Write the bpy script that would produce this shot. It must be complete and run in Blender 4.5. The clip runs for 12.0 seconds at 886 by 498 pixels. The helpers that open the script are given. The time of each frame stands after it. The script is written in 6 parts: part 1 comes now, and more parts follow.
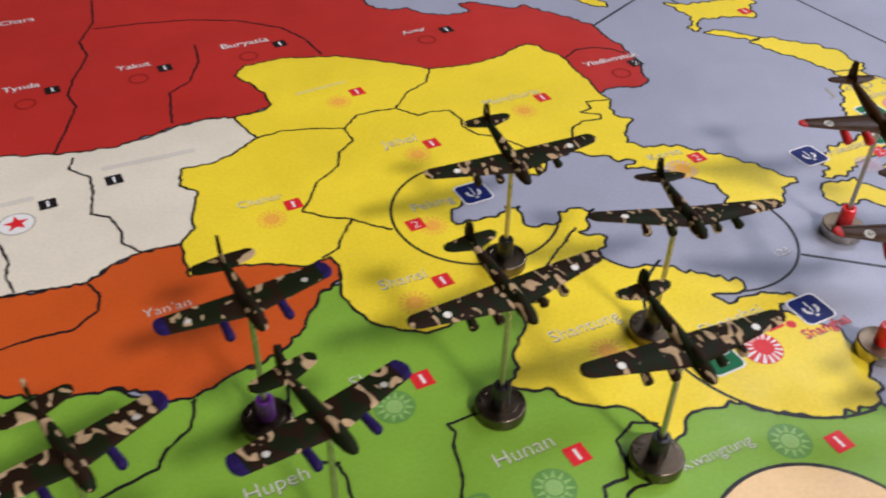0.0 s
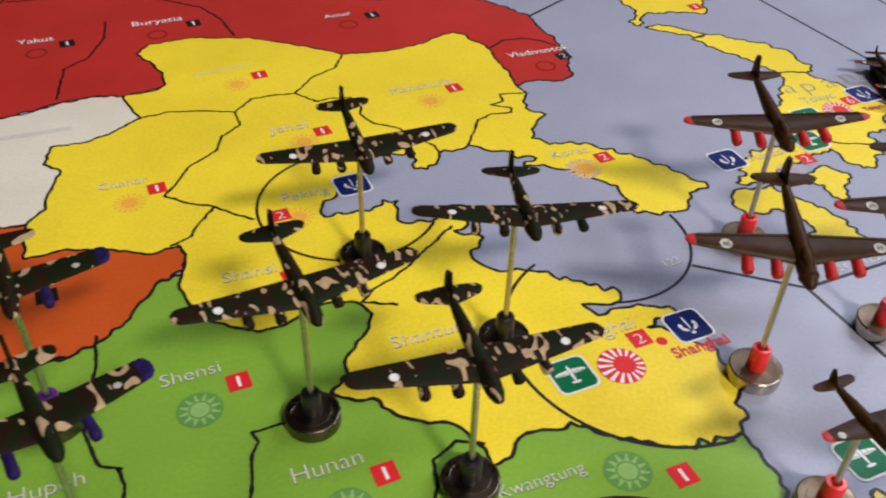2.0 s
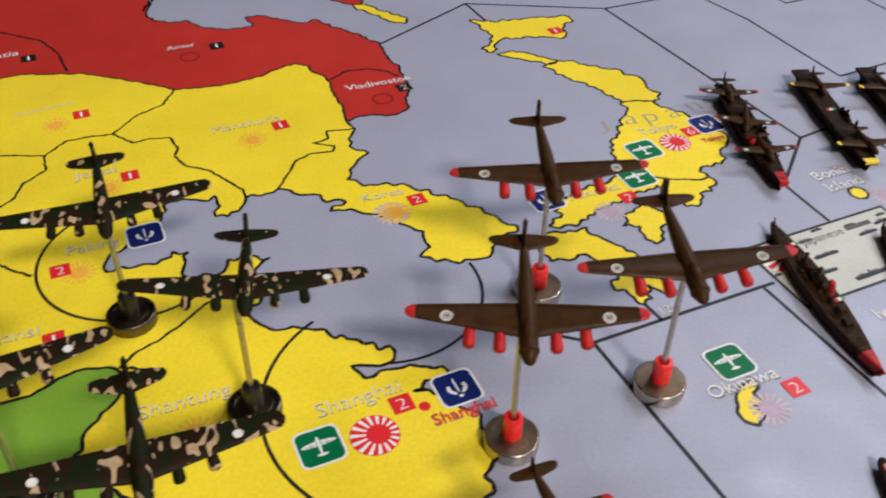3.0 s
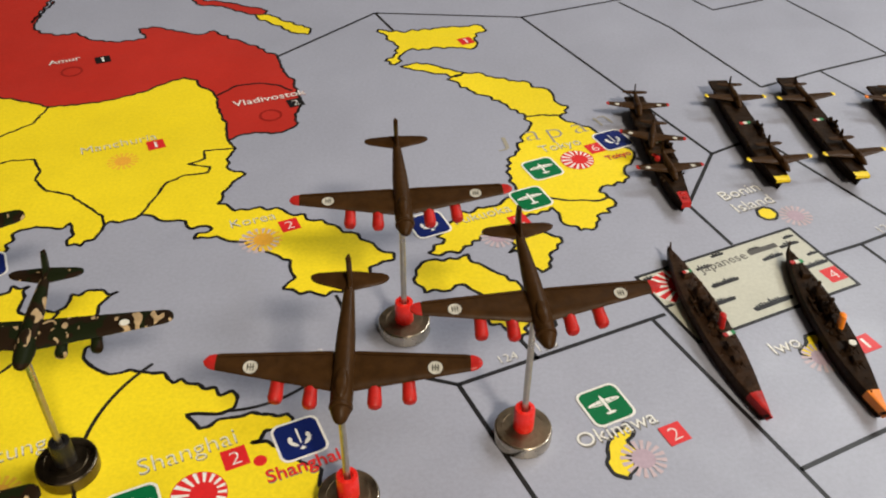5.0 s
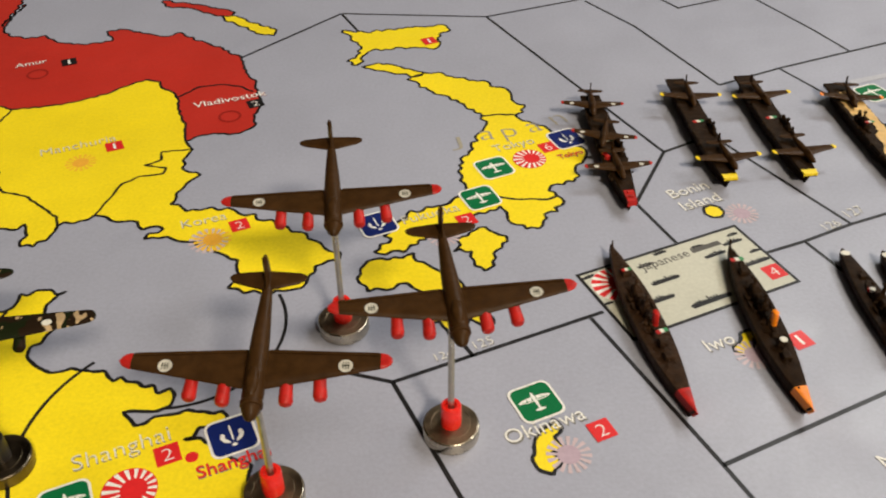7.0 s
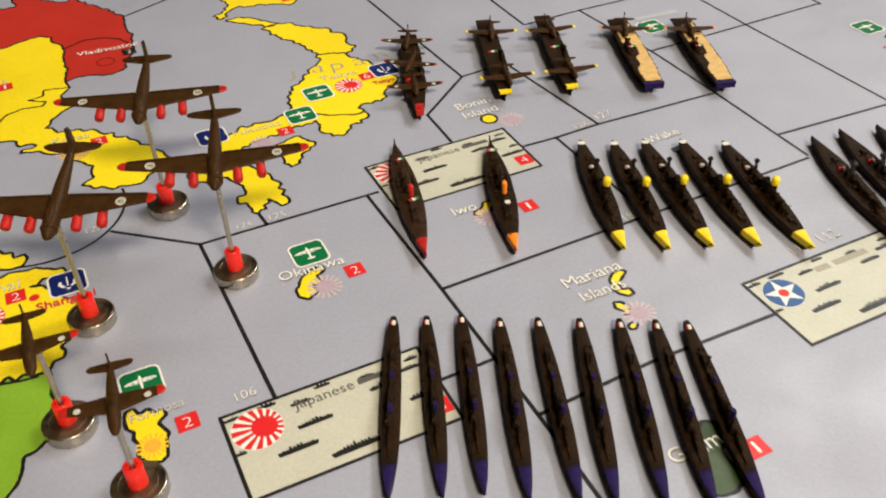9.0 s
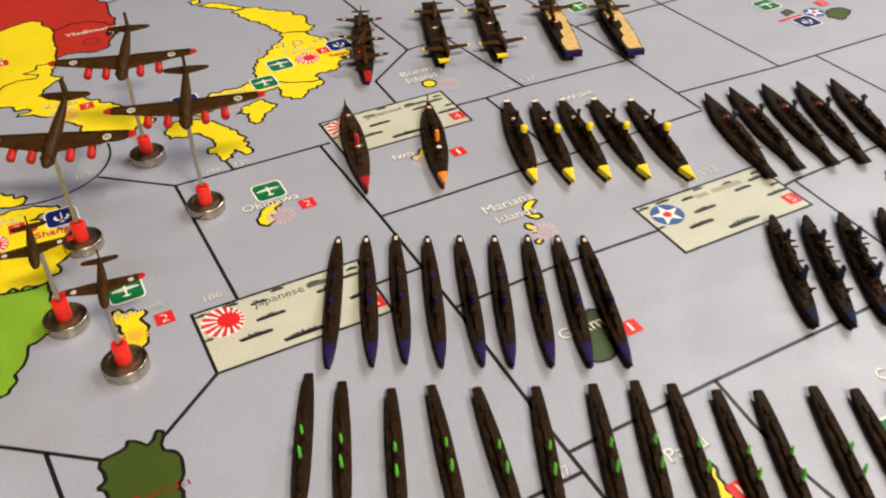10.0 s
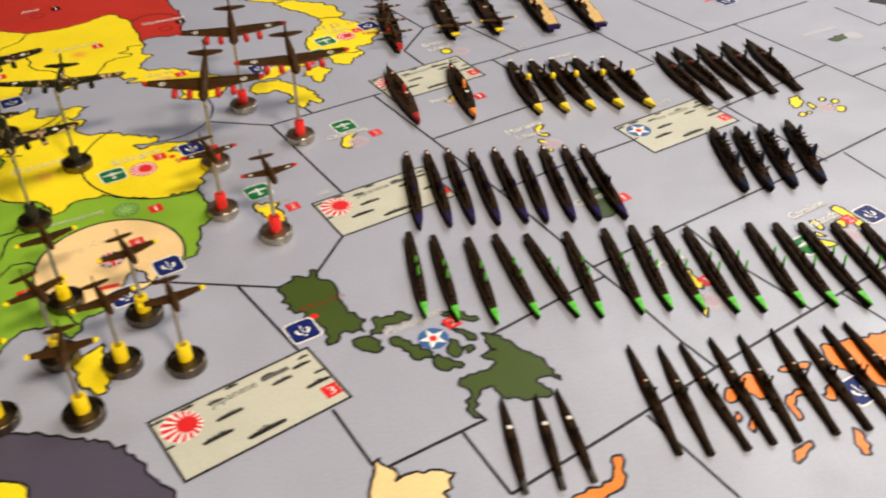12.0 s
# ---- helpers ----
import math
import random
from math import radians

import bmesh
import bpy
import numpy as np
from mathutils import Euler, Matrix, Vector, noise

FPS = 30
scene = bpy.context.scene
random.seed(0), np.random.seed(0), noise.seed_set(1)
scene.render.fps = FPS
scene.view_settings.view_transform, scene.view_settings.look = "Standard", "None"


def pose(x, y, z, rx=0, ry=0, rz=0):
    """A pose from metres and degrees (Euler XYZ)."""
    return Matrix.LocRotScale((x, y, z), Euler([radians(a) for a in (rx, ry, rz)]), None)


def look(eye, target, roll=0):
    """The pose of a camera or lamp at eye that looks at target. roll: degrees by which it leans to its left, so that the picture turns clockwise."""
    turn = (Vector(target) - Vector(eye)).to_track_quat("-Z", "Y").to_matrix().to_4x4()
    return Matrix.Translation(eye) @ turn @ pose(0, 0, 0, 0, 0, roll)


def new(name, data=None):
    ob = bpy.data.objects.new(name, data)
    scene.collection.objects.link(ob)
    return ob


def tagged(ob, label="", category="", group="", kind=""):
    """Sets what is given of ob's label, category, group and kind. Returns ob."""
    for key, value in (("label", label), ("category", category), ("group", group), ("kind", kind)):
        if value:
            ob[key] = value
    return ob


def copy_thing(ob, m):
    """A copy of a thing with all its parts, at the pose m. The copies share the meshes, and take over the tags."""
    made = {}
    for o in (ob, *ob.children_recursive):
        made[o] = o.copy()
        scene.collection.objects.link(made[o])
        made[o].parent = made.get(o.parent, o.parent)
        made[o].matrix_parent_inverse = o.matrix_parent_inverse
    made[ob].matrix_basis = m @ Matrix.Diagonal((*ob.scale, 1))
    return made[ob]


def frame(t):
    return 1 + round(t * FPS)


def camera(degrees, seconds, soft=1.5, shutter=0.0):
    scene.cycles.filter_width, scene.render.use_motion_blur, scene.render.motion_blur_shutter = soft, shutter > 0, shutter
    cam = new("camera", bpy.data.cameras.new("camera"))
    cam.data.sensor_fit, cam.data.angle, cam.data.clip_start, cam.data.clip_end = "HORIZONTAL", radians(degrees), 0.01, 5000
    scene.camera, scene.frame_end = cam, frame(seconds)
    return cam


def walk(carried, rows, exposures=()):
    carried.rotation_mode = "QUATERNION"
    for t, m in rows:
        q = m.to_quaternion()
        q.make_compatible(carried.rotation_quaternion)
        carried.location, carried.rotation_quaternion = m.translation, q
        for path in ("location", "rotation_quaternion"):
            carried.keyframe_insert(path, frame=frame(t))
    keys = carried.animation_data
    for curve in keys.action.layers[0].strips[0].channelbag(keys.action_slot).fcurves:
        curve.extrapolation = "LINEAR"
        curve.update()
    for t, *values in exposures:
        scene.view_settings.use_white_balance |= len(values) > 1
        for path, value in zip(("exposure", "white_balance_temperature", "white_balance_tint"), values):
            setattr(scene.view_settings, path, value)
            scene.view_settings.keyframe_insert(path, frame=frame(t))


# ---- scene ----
cam = camera(52.52, 12.0, soft=2.0, shutter=0.3)
PATH = [
    (0.0, (0.03613, 0.02752, 0.17643), (0.04401, 0.80211, -0.45598), 1.150),
    (0.2, (0.02759, 0.02230, 0.17456), (0.02842, 0.80055, -0.45339), 0.734),
    (0.5, (0.02650, 0.02084, 0.15706), (0.01268, 0.79763, -0.47254), 1.711),
    (0.8, (0.03239, 0.02261, 0.16468), (0.00567, 0.79788, -0.46638), 2.320),
    (1.0, (0.04002, 0.02456, 0.15821), (0.00931, 0.80002, -0.47244), 2.195),
    (1.3, (0.06706, 0.03560, 0.16189), (0.02946, 0.81466, -0.46394), 1.833),
    (1.5, (0.07756, 0.04218, 0.16496), (0.04410, 0.81892, -0.46398), 1.921),
    (1.8, (0.08321, 0.04336, 0.16351), (0.04925, 0.82027, -0.46518), 1.802),
    (2.0, (0.08753, 0.04428, 0.16274), (0.05414, 0.81953, -0.46803), 1.749),
    (2.3, (0.11090, 0.05392, 0.16399), (0.07433, 0.82646, -0.46993), 1.341),
    (2.5, (0.12394, 0.05851, 0.16611), (0.08907, 0.83191, -0.46685), 1.140),
    (2.7, (0.13492, 0.06287, 0.16776), (0.09857, 0.83514, -0.46650), 0.915),
    (3.0, (0.14770, 0.06662, 0.16950), (0.11333, 0.83881, -0.46496), 0.760),
    (3.2, (0.15825, 0.06942, 0.17194), (0.12418, 0.83785, -0.46708), 0.594),
    (4.8, (0.18012, 0.08400, 0.16168), (0.15089, 0.86382, -0.46365), 0.611),
    (5.0, (0.18118, 0.08866, 0.16101), (0.15515, 0.86680, -0.46654), 0.636),
    (5.5, (0.18038, 0.09195, 0.15654), (0.15439, 0.86750, -0.47421), 0.528),
    (6.0, (0.18472, 0.09451, 0.16017), (0.15191, 0.86759, -0.47330), 0.071),
    (6.5, (0.19191, 0.09351, 0.16009), (0.15635, 0.86604, -0.47390), -0.128),
    (6.7, (0.19365, 0.09171, 0.16113), (0.15707, 0.86548, -0.47128), -0.070),
    (8.3, (0.24839, 0.05464, 0.17066), (0.20314, 0.83168, -0.45716), -1.224),
    (8.5, (0.25239, 0.04763, 0.17022), (0.21103, 0.82366, -0.45912), -1.235),
    (8.7, (0.25728, 0.03714, 0.17262), (0.22024, 0.81214, -0.45825), -1.441),
    (9.0, (0.26519, 0.02021, 0.17320), (0.23218, 0.79622, -0.45666), -1.824),
    (9.2, (0.26757, 0.01243, 0.17430), (0.23929, 0.78977, -0.45415), -1.757),
    (9.5, (0.27185, -0.00646, 0.17284), (0.24950, 0.77292, -0.45333), -1.862),
    (9.7, (0.27617, -0.01521, 0.17537), (0.25259, 0.76621, -0.44819), -2.051),
    (10.0, (0.28252, -0.03334, 0.18165), (0.26569, 0.75113, -0.43829), -1.862),
    (10.3, (0.29194, -0.05114, 0.18544), (0.27627, 0.73511, -0.43226), -1.873),
    (10.5, (0.29477, -0.06091, 0.18931), (0.28580, 0.72663, -0.42689), -1.591),
    (10.7, (0.30417, -0.07174, 0.19140), (0.30157, 0.71848, -0.42141), -1.545),
    (11.0, (0.31171, -0.08403, 0.19114), (0.32251, 0.70944, -0.41738), -1.475),
    (11.2, (0.30631, -0.10011, 0.19080), (0.33069, 0.69148, -0.41977), -1.425),
    (11.5, (0.28707, -0.12218, 0.19849), (0.32867, 0.66961, -0.41089), -1.242),
    (11.7, (0.26885, -0.13536, 0.20400), (0.32014, 0.65869, -0.40169), -1.139),
    (12.0, (0.23081, -0.14944, 0.21108), (0.29578, 0.64661, -0.39066), -0.716),
]
EXPOSURES = [(0, -0.44, 5650, 18), (1.5, -0.44, 5650, 17), (2.5, -0.45, 5750, 16), (3.2, -0.47, 5850, 15), (5, -0.42, 6560, 7), (6.7, -0.42, 6830, 7), (8.5, -0.27, 6930, 7), (10.5, -0.18, 6980, 8), (11.5, -0.21, 7000, 9), (12, -0.21, 6850, 9)]
walk(cam, [(t, look(eye, target, roll)) for t, eye, target, roll in PATH], EXPOSURES)

# ---- world and light ----
world = bpy.data.worlds.new("room_light")
scene.world = world
world.use_nodes = True
world.node_tree.nodes["Background"].inputs["Color"].default_value = (1.0, 0.95, 0.88, 1)
world.node_tree.nodes["Background"].inputs["Strength"].default_value = 0.05


def unseen_ceiling_lamp(x, y, sx, sy, watts, warm):
    data = bpy.data.lights.new("unseen_ceiling_light", "AREA")
    data.shape, data.size, data.size_y, data.energy, data.color = "RECTANGLE", sx, sy, watts, warm
    ob = new("unseen_ceiling_light", data)
    ob.matrix_world = pose(x, y, 1.628)
    return ob


unseen_ceiling_lamp(0.98, -1.17, 0.30, 0.30, 80, (1.0, 0.87, 0.70))
# Added without a known source: lifts the right side and gives the sheet sheen.
unseen_ceiling_lamp(1.45, 1.60, 1.2, 0.40, 37, (0.94, 0.97, 1.0))
unseen_ceiling_lamp(1.75, 0.60, 0.30, 1.2, 33, (1.0, 0.96, 0.92))
scene.view_settings.exposure = 0.0

# ---- materials ----
MM = 0.001


def shader(name, rough=0.5, metal=0.0, coat=0.0, spec=0.5):
    mat = bpy.data.materials.new(name)
    mat.use_nodes = True
    tree = mat.node_tree
    bsdf = tree.nodes["Principled BSDF"]
    bsdf.inputs["Roughness"].default_value = rough
    bsdf.inputs["Metallic"].default_value = metal
    bsdf.inputs["Coat Weight"].default_value = coat
    bsdf.inputs["Specular IOR Level"].default_value = spec
    return mat, tree, bsdf


def noise_node(tree, scale, detail=4.0, rough=0.6, coords="Object"):
    place = tree.nodes.new("ShaderNodeTexCoord")
    node = tree.nodes.new("ShaderNodeTexNoise")
    node.inputs["Scale"].default_value = scale
    node.inputs["Detail"].default_value = detail
    node.inputs["Roughness"].default_value = rough
    tree.links.new(place.outputs[coords], node.inputs["Vector"])
    return node


def ramp(tree, source, stops, mode="LINEAR"):
    node = tree.nodes.new("ShaderNodeValToRGB")
    node.color_ramp.interpolation = mode
    while len(node.color_ramp.elements) < len(stops):
        node.color_ramp.elements.new(0.5)
    for element, (at, colour) in zip(node.color_ramp.elements, stops):
        element.position, element.color = at, (*colour, 1)
    tree.links.new(source, node.inputs["Fac"])
    return node


def blend(tree, fac, a, b, mode="MIX"):
    node = tree.nodes.new("ShaderNodeMix")
    node.data_type, node.blend_type = "RGBA", mode
    if isinstance(fac, float):
        node.inputs[0].default_value = fac
    else:
        tree.links.new(fac, node.inputs[0])
    for slot, value in ((6, a), (7, b)):
        if isinstance(value, tuple):
            node.inputs[slot].default_value = (*value, 1)
        else:
            tree.links.new(value, node.inputs[slot])
    return node.outputs[2]


def relief(tree, bsdf, height, strength, distance):
    node = tree.nodes.new("ShaderNodeBump")
    node.inputs["Strength"].default_value = strength
    node.inputs["Distance"].default_value = distance
    tree.links.new(height, node.inputs["Height"])
    tree.links.new(node.outputs["Normal"], bsdf.inputs["Normal"])


def tint(colour, k):
    return tuple(min(1.0, c * k) for c in colour)


def print_ink(name, colour, spread=0.10, rough=0.42, spec=0.3):
    """Ink on the vinyl sheet: blotchy at hand size, grainy at the size of the weave, with faint creases."""
    mat, tree, bsdf = shader(name, rough, spec=spec)
    wide = noise_node(tree, 14, 5)
    fine = noise_node(tree, 900, 3, 0.7)
    body = ramp(tree, wide.outputs["Fac"], [(0.3, tint(colour, 1 - spread)), (0.7, tint(colour, 1 + spread))])
    grain = ramp(tree, fine.outputs["Fac"], [(0.3, (0.92, 0.92, 0.92)), (0.7, (1.06, 1.06, 1.06))])
    tree.links.new(blend(tree, 1.0, body.outputs["Color"], grain.outputs["Color"], "MULTIPLY"), bsdf.inputs["Base Color"])
    gloss = ramp(tree, noise_node(tree, 38, 4, 0.55).outputs["Fac"], [(0.32, (rough * 0.80,) * 3), (0.68, (rough * 1.18,) * 3)])
    tree.links.new(gloss.outputs["Color"], bsdf.inputs["Roughness"])
    crease = noise_node(tree, 11, 5, 0.42)
    relief(tree, bsdf, crease.outputs["Fac"], 0.40, 0.011)
    return mat


def plastic(name, colour, rough=0.38, spread=0.25, spec=0.5, dents=0.2):
    """Moulded or hand-painted plastic with uneven gloss and small dents."""
    mat, tree, bsdf = shader(name, rough, spec=spec)
    fine = noise_node(tree, 420, 4)
    body = ramp(tree, fine.outputs["Fac"], [(0.3, tint(colour, 1 - spread)), (0.7, tint(colour, 1 + spread))])
    tree.links.new(body.outputs["Color"], bsdf.inputs["Base Color"])
    gloss = ramp(tree, noise_node(tree, 160).outputs["Fac"], [(0.3, (rough * 0.75,) * 3), (0.7, (min(1, rough * 1.3),) * 3)])
    tree.links.new(gloss.outputs["Color"], bsdf.inputs["Roughness"])
    relief(tree, bsdf, noise_node(tree, 620, 5, 0.65).outputs["Fac"], dents, 0.0006)
    return mat


def camouflage(name, scale, cover):
    """Dark olive and brown patches with short tan dashes, different on every part."""
    mat, tree, bsdf = shader(name, 0.5, spec=0.06)
    chance = tree.nodes.new("ShaderNodeObjectInfo")
    shift = tree.nodes.new("ShaderNodeMath")
    shift.operation = "MULTIPLY"
    shift.inputs[1].default_value = 40.0
    tree.links.new(chance.outputs["Random"], shift.inputs[0])
    dashes = noise_node(tree, scale, 0.0)
    dashes.inputs["Distortion"].default_value = 1.5
    under = noise_node(tree, scale * 1.0, 0.5)
    slant = tree.nodes.new("ShaderNodeMapping")
    slant.inputs["Rotation"].default_value = (0.0, 0.0, radians(50))
    slant.inputs["Scale"].default_value = (1.35, 0.72, 1.0)
    tree.links.new(tree.nodes.new("ShaderNodeTexCoord").outputs["Object"], slant.inputs["Vector"])
    for node in (dashes, under):
        node.noise_dimensions = "4D"
        tree.links.new(slant.outputs["Vector"], node.inputs["Vector"])
        tree.links.new(shift.outputs[0], node.inputs["W"])
    dash = ramp(tree, dashes.outputs["Fac"], [(0.0, (0, 0, 0)), (cover, (1, 1, 1))], "CONSTANT")
    ground = ramp(tree, under.outputs["Fac"], [(0.0, (0.0100, 0.0135, 0.0045)), (0.49, (0.0180, 0.0100, 0.005))], "CONSTANT")
    wear = ramp(tree, noise_node(tree, 700, 3).outputs["Fac"], [(0.3, (0.36, 0.25, 0.13)), (0.7, (0.52, 0.37, 0.21))])
    tree.links.new(blend(tree, dash.outputs["Color"], ground.outputs["Color"], wear.outputs["Color"]), bsdf.inputs["Base Color"])
    relief(tree, bsdf, noise_node(tree, 600).outputs["Fac"], 0.25, 0.0004)
    return mat


def metal(name, colour, rough):
    mat, tree, bsdf = shader(name, rough, 1.0)
    scratch = noise_node(tree, 500, 5, 0.7)
    body = ramp(tree, scratch.outputs["Fac"], [(0.3, tint(colour, 0.8)), (0.7, tint(colour, 1.1))])
    tree.links.new(body.outputs["Color"], bsdf.inputs["Base Color"])
    gloss = ramp(tree, noise_node(tree, 220).outputs["Fac"], [(0.3, (rough * 0.6,) * 3), (0.7, (rough * 1.5,) * 3)])
    tree.links.new(gloss.outputs["Color"], bsdf.inputs["Roughness"])
    return mat


SEA = print_ink("sea_print", (0.358, 0.372, 0.462), 0.05, spec=0.5)
RED = print_ink("red_print", (0.50, 0.030, 0.021))
YELLOW = print_ink("yellow_print", (0.92, 0.71, 0.022))
GREEN = print_ink("green_print", (0.225, 0.42, 0.036))
ORANGE = print_ink("orange_print", (0.58, 0.095, 0.012))
ORANGE2 = print_ink("bright_orange_print", (0.88, 0.215, 0.016))
WHITE = print_ink("cream_print", (0.79, 0.73, 0.58))
TAN = print_ink("tan_print", (0.88, 0.62, 0.31))
# Tan ink darkened to offset the brighter light at the east side.
DIMMED_TAN = print_ink("dimmed_tan_print", (0.70, 0.46, 0.22))
OLIVE = print_ink("olive_print", (0.055, 0.085, 0.016))
CAMO = print_ink("mottled_green_print", (0.065, 0.105, 0.035), 0.6)
PLUM = print_ink("plum_grey_print", (0.078, 0.067, 0.102))
BLACK_INK = print_ink("black_ink", (0.012, 0.011, 0.012), spec=0.3)
GREY_INK = print_ink("grey_ink", (0.11, 0.105, 0.10), spec=0.16)
RED_INK = print_ink("red_ink", (0.70, 0.022, 0.025))
TAN_NAME_INK = print_ink("pale_tan_ink", (0.93, 0.72, 0.44))
TAN_SHADE_INK = print_ink("tan_shadow_ink", (0.50, 0.33, 0.16))
NAME_INK = print_ink("worn_white_ink", (0.70, 0.68, 0.60))
WHITE_INK = print_ink("white_ink", (0.82, 0.81, 0.78))
PALE_INK = print_ink("pale_pink_ink", (0.56, 0.45, 0.49))
MAUVE_INK = print_ink("mauve_ink", (0.46, 0.35, 0.43))
DEEP_GOLD_INK = print_ink("deep_gold_ink", (0.88, 0.44, 0.05))
GOLD_INK = print_ink("gold_ink", (0.90, 0.53, 0.045))
LEAF_INK = print_ink("soft_green_ink", (0.29, 0.49, 0.14))
LEAF_SHADE_INK = print_ink("shaded_green_ink", (0.135, 0.30, 0.06))
DARK_RED_INK = print_ink("dark_red_ink", (0.30, 0.018, 0.014), spec=0.16)
NAVY_INK = print_ink("navy_ink", (0.008, 0.018, 0.13), spec=0.16)
BLUE_INK = print_ink("blue_ink", (0.045, 0.12, 0.32), spec=0.16)
FIELD_INK = print_ink("field_green_ink", (0.004, 0.15, 0.05), spec=0.16)
CARD_INK = print_ink("card_paper_ink", (0.54, 0.535, 0.455), 0.12, spec=0.5)
FAINT_INK = print_ink("faint_grey_ink", (0.36, 0.33, 0.27))
CREAM_INK = print_ink("worn_cream_ink", (0.66, 0.62, 0.53))
SEA_PALE_INK = print_ink("pale_sea_ink", (0.44, 0.45, 0.51))
PALE_YELLOW_INK = print_ink("pale_yellow_ink", (0.80, 0.68, 0.16))
FAINT_ORANGE_INK = print_ink("faint_orange_ink", (0.86, 0.165, 0.014))
PALE_ORANGE_INK = print_ink("pale_orange_ink", (0.90, 0.33, 0.045))
SHADE_INK = print_ink("soft_shadow_ink", (0.20, 0.19, 0.17))

BROWN = plastic("dark_brown_plastic", (0.0205, 0.0104, 0.0046), 0.5, 0.45, 0.07, 0.5)
SHIP_BROWN = plastic("reddish_brown_plastic", (0.034, 0.0165, 0.0078), 0.45, 0.45, 0.10, 0.9)
LIGHT_BROWN = plastic("brown_plastic", (0.042, 0.0190, 0.0060), 0.36, 0.25, 0.09)
RED_PAINT = plastic("red_paint", (0.43, 0.015, 0.012), 0.40, 0.3, 0.25)
YELLOW_PAINT = plastic("yellow_paint", (0.90, 0.66, 0.008), 0.4, 0.1)
ORANGE_PAINT = plastic("orange_paint", (0.90, 0.24, 0.008), 0.4, 0.1)
PURPLE_PAINT = plastic("purple_paint", (0.018, 0.010, 0.066), 0.5, 0.35, 0.08)
VIOLET = plastic("violet_plastic", (0.13, 0.028, 0.24), 0.35)
BLUE_PAINT = plastic("dark_blue_paint", (0.007, 0.011, 0.036), 0.45, 0.3, 0.08)
GREEN_PAINT = plastic("bright_green_paint", (0.085, 0.54, 0.026), 0.42, 0.22)
PALE_PAINT = plastic("worn_pale_paint", (0.50, 0.48, 0.42), 0.5, 0.25, 0.2)
WHITE_PAINT = plastic("white_paint", (0.72, 0.70, 0.62), 0.45, 0.1)
DARK_GREEN_PAINT = plastic("green_flag_paint", (0.02, 0.22, 0.07), 0.45)
DECK_TAN = plastic("tan_deck_paint", (0.66, 0.42, 0.15), 0.5, 0.15)
GREY_PAINT = plastic("grey_green_paint", (0.038, 0.036, 0.024), 0.5)
BLACK_PLASTIC = plastic("black_plastic", (0.012, 0.011, 0.011), 0.35)
RED_PLASTIC = plastic("red_plastic", (0.78, 0.020, 0.014), 0.3, 0.1)
YELLOW_PLASTIC = plastic("yellow_plastic", (0.88, 0.64, 0.01), 0.3, 0.1)
CAMO_PAINT = camouflage("camouflage_paint", 270, 0.645)
BROAD_CAMO_PAINT = camouflage("broad_camouflage_paint", 215, 0.64)
NICKEL = metal("nickel_plate", (0.50, 0.45, 0.37), 0.24)
# Disc top: nickel darkened to brown for the dim room it reflects.
REFLECTION_BROWN = metal("reflection_brown_nickel", (0.215, 0.155, 0.098), 0.5)
DARK_NICKEL = metal("dark_nickel_plate", (0.16, 0.132, 0.10), 0.26)
# Top of the dark disc, its dim brown reflection put into the colour.
DARK_REFLECTION_BROWN = metal("dark_reflection_brown_nickel", (0.115, 0.086, 0.056), 0.34)
STEEL = metal("steel_rod", (0.52, 0.48, 0.41), 0.32)
# Greyed to keep bounce and reflections from the unseen room low.
WALL_PAINT = print_ink("wall_paint", (0.26, 0.245, 0.22), 0.04, 0.8)
CARPET = print_ink("carpet", (0.10, 0.09, 0.08), 0.2, 0.9)
TABLE_WOOD = print_ink("table_wood", (0.18, 0.10, 0.05), 0.3, 0.5)


from mathutils.geometry import delaunay_2d_cdt


# ---- mesh helpers: lengths in millimetres, turned to metres when linked ----
def link(name, verts, faces, material, parent=None, label="", smooth=False):
    mesh = bpy.data.meshes.new(name)
    mesh.from_pydata([(x * MM, y * MM, z * MM) for x, y, z in verts], [], faces)
    mesh.materials.append(material)
    if smooth:
        mesh.polygons.foreach_set("use_smooth", [True] * len(mesh.polygons))
        mesh.set_sharp_from_angle(angle=radians(40))
    mesh.update()
    ob = new(name, mesh)
    if parent:
        ob.parent = parent
    if label:
        tagged(ob, label)
    return ob


